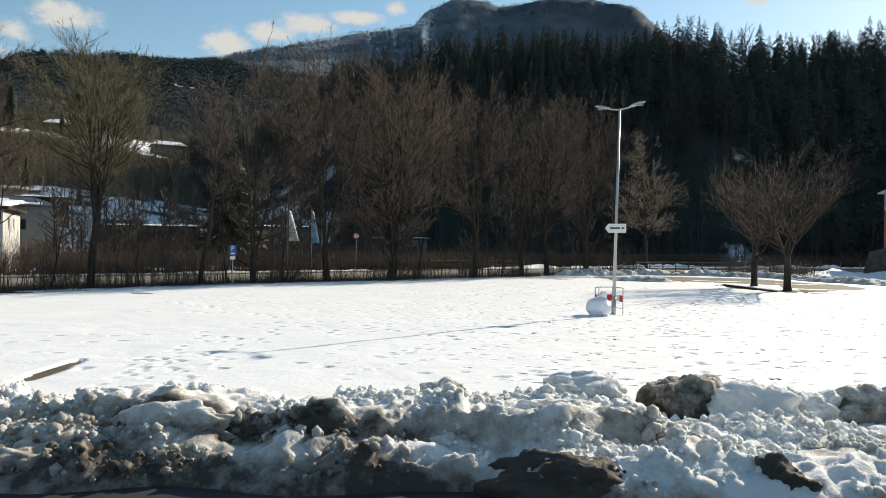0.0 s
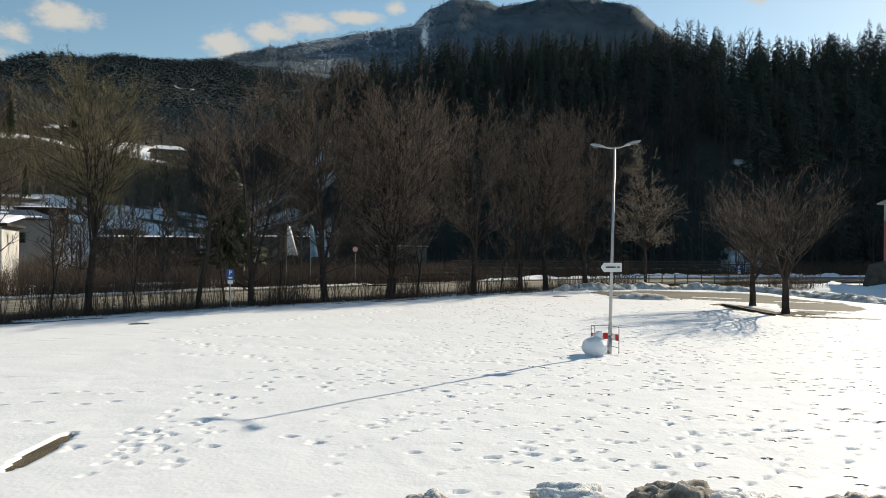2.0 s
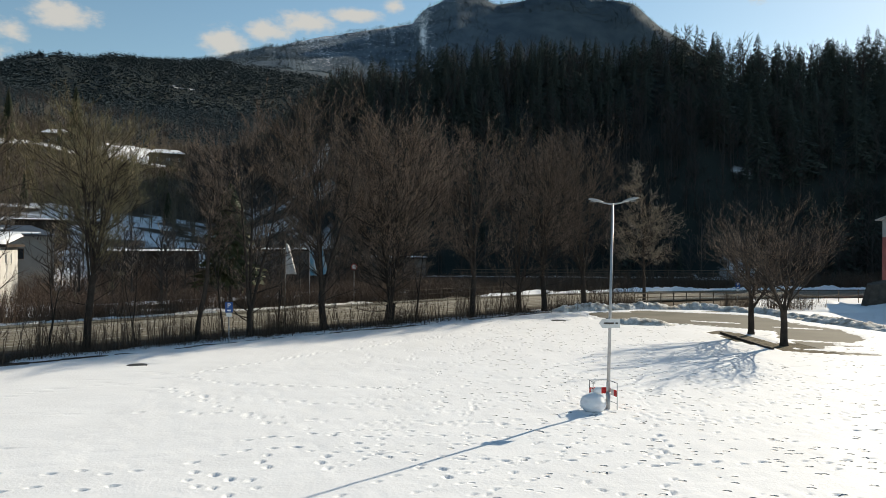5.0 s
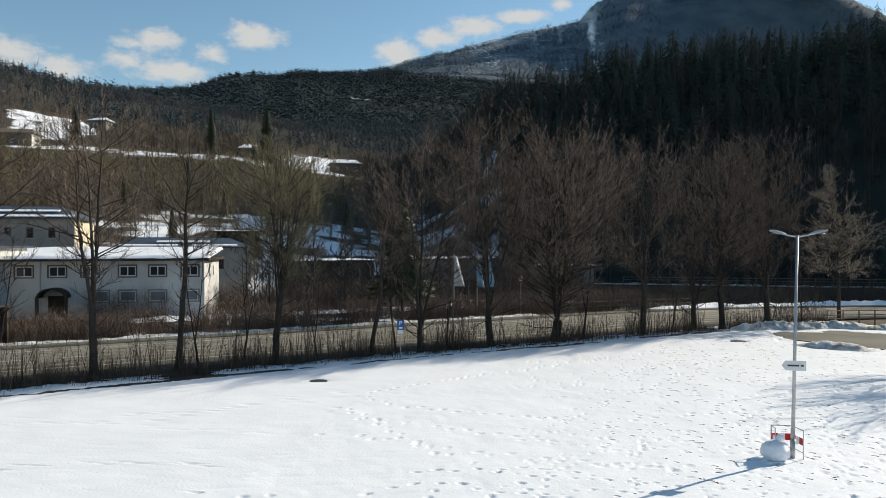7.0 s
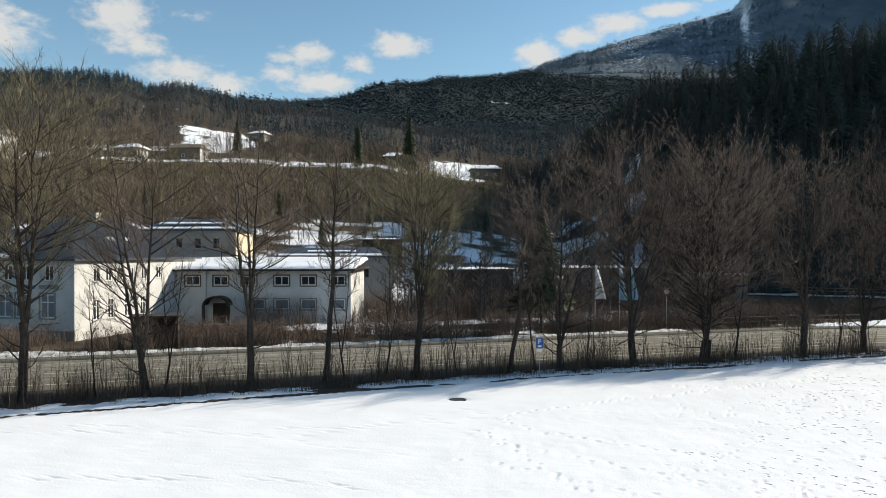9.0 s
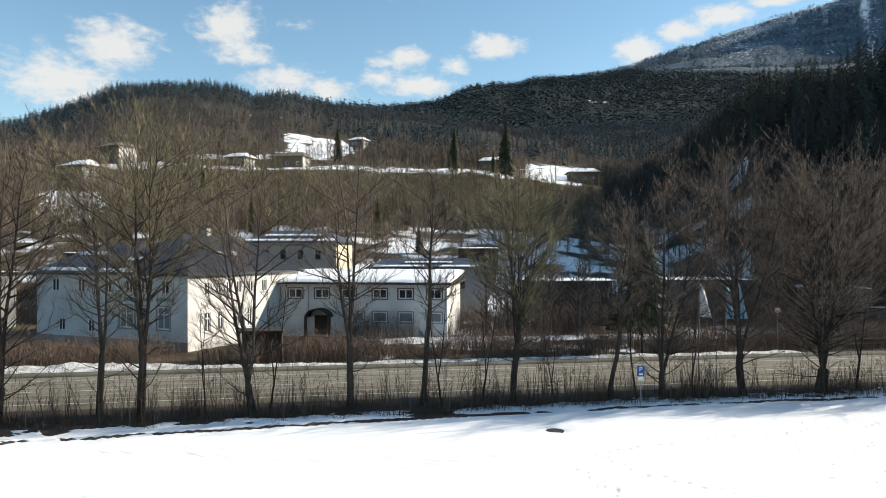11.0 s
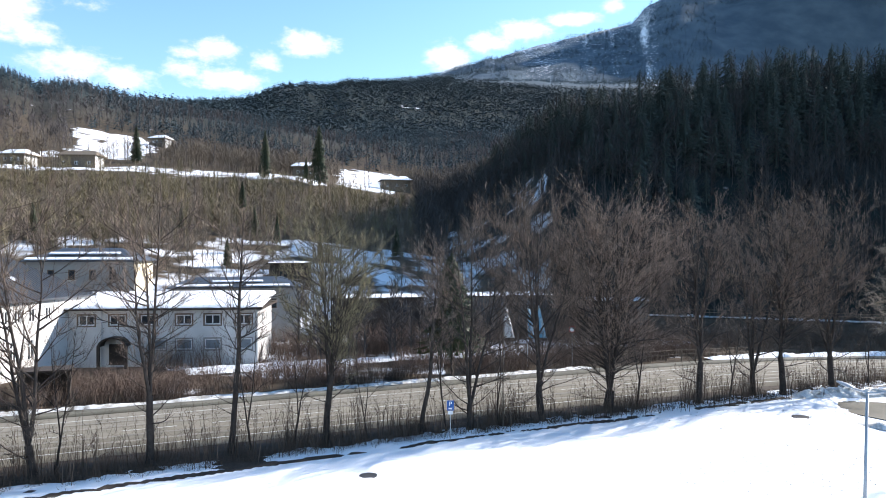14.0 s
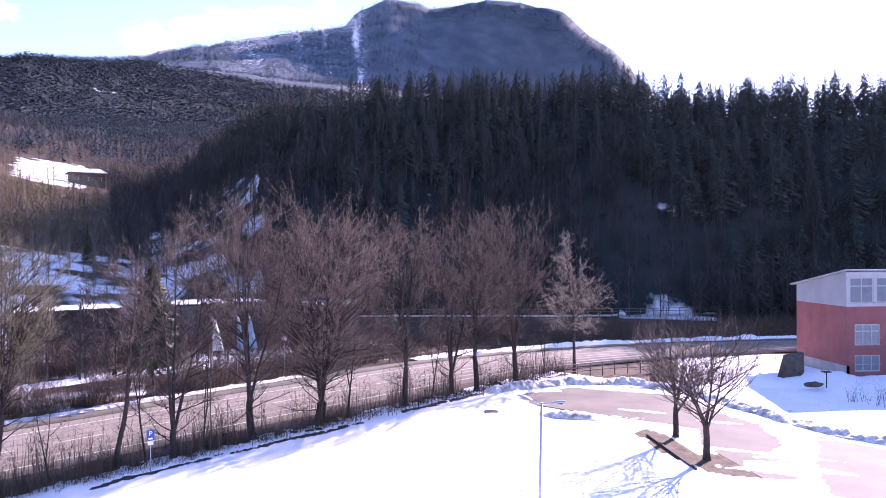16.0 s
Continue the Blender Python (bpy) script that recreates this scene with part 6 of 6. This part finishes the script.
for v in bm.verts:
    x, y = -0.45 + (v.co.x + 0.5) * 28.7, -0.72 + (v.co.y + 0.5) * 11.7
    edge_fall = min(1, (y + 0.72) / 0.35) * min(1, (x + 0.45) / 0.3) * min(1, (28.25 - x) / 0.3)
    v.co = Vector((x, y - 0.08 * noise.noise(Vector((x * 0.7, 0, 3))) , 6.29 + 0.32 * max(0, edge_fall) ** 0.5 + 0.085 * y + 0.07 * noise.noise(Vector((x * 0.5, y * 0.5, 1)))))
part("roof_snow", bm, SNOW, eave, "thick white snow on the low roof", smooth=True)
bm = bmesh.new()
arc = [(12.5 + r * math.cos(a), 2.15 + 0.7 * r * math.sin(a)) for r, order in ((1.5, range(13)), (1.3, range(12, -1, -1))) for a in [math.pi * k / 12 for k in order]]
face = bm.faces.new([bm.verts.new((x, -1.6, z)) for x, z in arc])
res = bmesh.ops.extrude_face_region(bm, geom=[face])
bmesh.ops.translate(bm, vec=(0, 1.6, 0), verts=[g for g in res["geom"] if isinstance(g, bmesh.types.BMVert)])
bmesh.ops.recalc_face_normals(bm, faces=bm.faces)
part("porch_roof", bm, DARK, hall, "dark rounded porch roof")
for x in (11.05, 13.95):
    part("porch_post", boxed(x - 0.14, x + 0.14, -1.5, -1.22, -0.4, 2.25), DARK, hall)
part("door", boxed(11.7, 13.3, -0.06, -0.003, 0.0, 2.3), DARK, hall)
part("downpipe", rodded((10.9, -0.08, 0), (10.9, -0.08, 6.0), 0.06), STEEL, hall)
part("corner_pier", boxed(27.26, 27.72, -0.12, -0.003, -0.4, 6.0), PLASTER, hall)

# grey hip-roofed building behind
back = thing("grey_building", "grey rendered building with a snow-striped hip roof behind the office", "building", pose(-79.5, 74.5, 0.0, 0, 0, 24))
shell(back, 13.5, 9, 11.3, GREY_PLASTER, [(x - 0.45, x + 0.45, 8.7, 10.1, FRAME, 1) for x in (3.0, 5.6, 8.2, 10.8)], (), right_mat=CREAM)
broof = part("roof", hip_roof(13.5, 9, 11.3, 1.7, 0.6, 3.0), TIN, back)
for z, d, w in ((11.36, 0.15, 13.6), (12.1, 2.2, 9.0)):
    part("snow_patch", at_wall(boxed(-w / 2, w / 2, -0.35, 0.45, 0, 0.14, bevel=0.05), pose(6.75, -0.45 + d, z + 0.12, 18, 0, 0)), SNOW, broof, "strip of snow left on the roof")
low = thing("low_building", "long low grey building with snow along its eaves", "building", pose(-64.5, 84.0, 0, 0, 0, 30))
shell(low, 17.5, 8, 7.5, GREY_PLASTER, [(x - 0.7, x + 0.7, 4.4, 5.8, FRAME, 2) for x in (3, 6.5, 10, 13.5)])
lroof = part("roof", hip_roof(17.5, 8, 7.5, 1.3, 0.5, 2.5), TIN, low)
for x, w, d in ((4.5, 7.5, 0.2), (13, 6, 0.15), (8.8, 7, 1.9)):
    part("snow_patch", at_wall(boxed(-w / 2, w / 2, -0.3, 0.4, 0, 0.14, bevel=0.05), pose(x, -0.4 + d, 7.62 + 0.3 * d, 17, 0, 0)), SNOW, lroof, "strip of snow left on the roof")
for px, py, turn, ln, dp, h, lab in ((-31.0, 106.0, 24, 16, 8, 5.4, "low dark building with a snowy roof behind the flags"), (-46.5, 99.5, 30, 13, 7, 5.2, "small dark building with a snowy roof among the trees"), (-12.0, 122.0, 10, 10, 8, 4.0, "low dark building in the shade under the hill"), (-68.0, 116.0, 28, 7.5, 5, 10.2, "dark shed on the snowy slope"), (-104.0, 62.0, 8, 16, 9, 9.5, "building with a snowy roof behind the white house"), (-112.0, 42.0, 4, 14, 9, 7.0, "low building with a snowy roof behind bare trees")):
    b = thing("outbuilding", lab, "building", pose(px, py, 0, 0, 0, turn), "outbuildings")
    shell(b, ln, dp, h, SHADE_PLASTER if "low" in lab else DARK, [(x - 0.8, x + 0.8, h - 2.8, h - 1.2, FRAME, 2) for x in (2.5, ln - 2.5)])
    r = part("roof", boxed(-0.5, ln + 0.5, -0.6, dp + 0.5, h, h + 0.22, bevel=0.03), DARK, b)
    bm = bmesh.new()
    bmesh.ops.create_grid(bm, x_segments=24, y_segments=14, size=0.5)
    for v in bm.verts:
        x, y = (v.co.x + 0.5) * (ln + 0.9) - 0.45, (v.co.y + 0.5) * (dp + 1.0) - 0.55
        rim = min(1, 4 * (0.5 - abs(v.co.x)), 4 * (0.5 - abs(v.co.y)))
        v.co = Vector((x, y, h + 0.23 + 0.2 * rim ** 0.5 + 0.05 * noise.noise(Vector((x, y, h)))))
    part("roof_snow", bm, SNOW, r, "snow lying on the roof", smooth=True)

# chalets on the slope
for az, r, turn, ln, h, lab in ((-45.0, 292, 20, 13, 4.6, "brown chalet with a white gable on the slope"), (-39.0, 400, 10, 8, 3.6, "small hut with a snowy roof on the meadow"), (-57.2, 290, 0, 12, 6.0, "brown chalet with carved balcony on the slope"), (-28.6, 300, 25, 9, 4.0, "chalet with a snowy roof at the meadow's edge"), (-21.6, 308, 30, 12, 4.0, "chalet with a snowy roof at the meadow's edge"), (-48.5, 300, 15, 9, 3.5, "shed with a snowy roof on the slope"), (-59.5, 250, 5, 9, 4.0, "chalet with a snowy roof on the slope")):
    x, y = r * math.sin(radians(az)), r * math.cos(radians(az))
    z = float(land_height(np.array([x]), np.array([y]))[0])
    c = thing("chalet", lab, "house", pose(x, y, z, 0, 0, turn), "chalets on the slope")
    shell(c, ln, 8, h, WOOD, [(k - 0.6, k + 0.6, 1.2, 2.4, WHITE_FRAME, 2) for k in (2.0, ln / 2, ln - 2.0)], (), -2.0, PLASTER)
    rf = part("roof", hip_roof(ln, 8, h, 2.0, 1.1, 1.2), WOOD, c)
    if "snowy" in lab:
        part("roof_snow", at_wall(hip_roof(ln - 0.5, 7.5, h + 0.25, 1.9, 1.1, 1.2), Matrix.Translation((0.25, 0.25, 0.05))), SNOW, rf, "snow lying on the roof")

# red building by the car park
red = thing("red_building", "red clad three-storey building with a pale metal top floor", "building", pose(50.4, 72.3, 0, 0, 0, 0))
L, D = 26.0, 9.0
lowers = [(x - 1.45, x + 1.45, z0, z1, PANEL, 3, None, CURTAIN) for x in (2.4, 6.0, 9.6, 13.2) for z0, z1 in ((0.3, 2.0), (3.1, 5.3))]
part("wall", pierced_wall(L, 7.2, [w[:4] for w in lowers], 0.35, -1.5), BRICK_RED, red)
for w in lowers:
    add_window(red, Matrix.Identity(4), *w)
    part("balcony_rail", rodded((w[0] - 0.1, -0.12, w[2] + 0.75), (w[1] + 0.1, -0.12, w[2] + 0.75), 0.03), STEEL, red)
part("wall", boxed(0, 0.35, 0.35, D, 0.9, 7.2), BRICK_RED, red)
part("plinth", boxed(-0.03, 0.35, 0.0, D, -1.5, 0.9), CONCRETE, red, "bare concrete plinth")
part("wall", boxed(0.35, L, D - 0.3, D, -1.5, 7.2), BRICK_RED, red)
part("floor_slab", boxed(0.35, L, 0.35, D - 0.3, 7.0, 7.19), CONCRETE, red)
tops = [(x - 1.35, x + 1.35, 7.6, 10.3, PANEL, 2, None, CURTAIN) for x in (1.75, 4.8, 7.9, 11.0)]
part("upper_wall", pierced_wall(L, 10.9, [w[:4] for w in tops], 0.3, 7.2), PANEL, red, "pale grey metal wall")
for w in tops:
    add_window(red, Matrix.Identity(4), *w)
bm = bmesh.new()
q = [bm.verts.new(p) for p in ((0, 0.3, 7.2), (0, D, 7.2), (0, D, 9.2), (0, 0.3, 10.9), (0.3, 0.3, 7.2), (0.3, D, 7.2), (0.3, D, 9.2), (0.3, 0.3, 10.9))]
for f in ((0, 1, 2, 3), (7, 6, 5, 4), (0, 4, 5, 1), (1, 5, 6, 2), (2, 6, 7, 3), (3, 7, 4, 0)):
    bm.faces.new([q[k] for k in f])
bmesh.ops.recalc_face_normals(bm, faces=bm.faces)
part("upper_wall", bm, PANEL, red, "pale grey metal wall")
bm = boxed(-0.4, L, -0.5, D + 0.9, 0, 0.14)
part("roof", at_wall(bm, Matrix.Translation((0, 0, 10.98)) @ Matrix.Rotation(-math.atan2(1.7, D - 0.3), 4, "X")), PANEL, red, "thin pale metal shed roof")

# mound of snow, stump and post beside it
ridge_heap("snow_mound", [(36, 72, 0), (44, 69, 0), (52, 65, 0), (60, 58, 0)], 6.0, 0.6, 181, SNOW, "smooth bank of snow below the red building", res=0.5)
bm = bmesh.new()
bmesh.ops.create_cone(bm, cap_ends=True, segments=18, radius1=1.3, radius2=1.0, depth=2.7)
bmesh.ops.subdivide_edges(bm, edges=bm.edges[:], cuts=2, use_grid_fill=True)
for v in bm.verts:
    a = math.atan2(v.co.y, v.co.x)
    k = 1 + 0.12 * noise.noise(Vector((a * 2, v.co.z * 0.4, 2))) + 0.05 * math.sin(a * 9)
    v.co.x, v.co.y = v.co.x * k + 0.15 * (v.co.z + 1.3), v.co.y * k * 0.8
    v.co.z += 0.25 * v.co.x * (v.co.z > 1)
stump = part("tree_stump", bm, STONE)
stump.matrix_world = pose(42.4, 69.6, 1.2)
tagged(stump, "massive dark weathered stump standing in the snow", "stump")
table = thing("bird_table", "small dark board on a post standing in the snow", "bird table", pose(43.0, 64.6, 0.2))
part("post", rodded((0, 0, 0), (0, 0, 1.5), 0.05), DARK, table)
part("board", boxed(-0.4, 0.4, -0.25, 0.25, 1.5, 1.58), DARK, table)
lump("stone", (41.7, 64.6, 0.5), (0.8, 0.5, 0.35), 31, STONE, "dark stone half sunk in the snow", "stone")

# wooden shelter half hidden by the shrubs, flags on poles
shelter = thing("shelter", "small dark timber shelter with a flat roof beside the road", "shelter", Matrix.Translation(on(-7.8, 67.5)) @ pose(0, 0, 0, 0, 0, ROAD_TURN))
part("roof", boxed(-0.2, 4.0, -0.3, 2.4, 2.5, 2.7, bevel=0.03), DARK, shelter)
for x in (0.1, 3.7):
    for y in (0.0, 2.1):
        part("post", boxed(x - 0.07, x + 0.07, y - 0.07, y + 0.07, -0.3, 2.5), DARK, shelter)
part("back_wall", boxed(0.0, 3.8, 2.15, 2.25, -0.2, 2.5), DARK, shelter)
part("side_wall", boxed(3.75, 3.83, 0.0, 2.1, -0.2, 2.5), DARK, shelter)


def flag(s, n, h, w, drop, material, label, bend_by):
    p = on(s, n)
    t = thing("flag", label, "flag", Matrix.Translation((p.x, p.y, -0.2)), "flags by the road")
    part("flagpole", rodded((0, 0, 0), (0, 0, h), 0.05, 0.03), STEEL, t)
    bm = bmesh.new()
    bmesh.ops.create_grid(bm, x_segments=10, y_segments=26, size=0.5)
    for v in bm.verts:
        u, q = v.co.x + 0.5, v.co.y + 0.5
        reach = w * (0.25 + 0.75 * (1 - q))
        v.co = Vector((0.06 + u * reach, bend_by * math.sin(u * 5 + q * 3) * u * 0.35, h - 0.15 - drop * (1 - q) - 0.35 * u * q))
    bmesh.ops.solidify(bm, geom=bm.faces[:], thickness=0.012)
    part("cloth", bm, material, t, smooth=True)


flag(37.5, 68.2, 6.9, 1.15, 3.4, CLOTH_WHITE, "white banner flag hanging slack from a tall pole", 0.5)
flag(40.4, 68.2, 6.9, 0.8, 3.6, CLOTH_BLUE, "light blue and white banner flag hanging from a tall pole", 0.4)
flag(41.7, 68.2, 6.9, 0.9, 3.6, CLOTH_BLUE, "light blue and white banner flag hanging from a tall pole", -0.4)

# round sign, thin pole and snow strip beyond the road
round_sign = thing("round_sign", "round white traffic sign with a red rim on a post", "road sign", pose(-9.4, 80.4, -0.2, 0, 0, 10))
part("post", rodded((0, 0, 0), (0, 0, 4.1), 0.035), STEEL, round_sign)
disc = part("disc", rodded((0, -0.05, 4.0), (0, -0.08, 4.0), 0.36, sides=28), SIGNRED, round_sign)
part("disc_face", rodded((0, -0.08, 4.0), (0, -0.086, 4.0), 0.27, sides=28), SIGNWHITE, disc, "white disc face")
stake = thing("thin_pole", "tall thin weathered pole among the roadside saplings", "pole", Matrix.Translation((-10.8, 50.5, -0.3)))
part("shaft", rodded((0, 0, 0), (0.05, 0, 7.2), 0.045, 0.03), WOOD, stake)
ridge_heap("snow_strip", [on(6, 79.5), on(20, 79.2), on(33, 79.0), on(50, 77.5)], 2.3, 0.25, 191, SNOW, "bright strip of lying snow behind the roadside shrubs", res=0.4)
ridge_heap("snow_strip", [on(-45, 66.0), on(-30, 65.6), on(-18, 65.4), on(-12, 65.2)], 1.3, 0.35, 193, BANK, "dirty snow pushed up before the white house", res=0.3)

# single spruces

def spruce(x, y, h, seed, label, group="single spruces", wide=1.0, boughs=520, clear=0.0):
    z = float(land_height(np.array([x]), np.array([y]))[0])
    v, f = proto_spruce(seed, boughs, 0.8)
    v = v[12:] * (h * wide, h * wide, h * (1 - clear)) + (0, 0, h * clear)
    t = thing("spruce_tree", label, "tree", Matrix.Translation((x, y, z)), group)
    part("trunk", rodded((0, 0, -0.3), (0, 0, h * 0.93), h * 0.011, 0.02), BARK, t)
    o = new("crown", mesh_np("crown", v, f[4:] - 12, [IVY]))
    o.parent = t
    return t


p = on(30.3, 66.0)
spruce(p.x, p.y, 12.6, 41, "dark green spruce beyond the road with drooping boughs", wide=1.7, clear=0.16)
for az, r, h, sd in ((-39.9, 315, 15, 42), (-30.7, 275, 18, 43), (-26.6, 272, 23, 44), (-27.6, 280, 9, 45), (-31.5, 180, 7, 46), (-50, 200, 9, 47), (-33.5, 150, 6, 48), (-29.8, 172, 7, 49), (-32.4, 215, 8, 50), (-36.8, 182, 6, 51), (-46.5, 168, 8, 53), (-20.5, 168, 7, 54), (-26.5, 158, 5.5, 55)):
    spruce(r * math.sin(radians(az)), r * math.cos(radians(az)), h, sd, "dark single spruce on the open slope", wide=1.1)
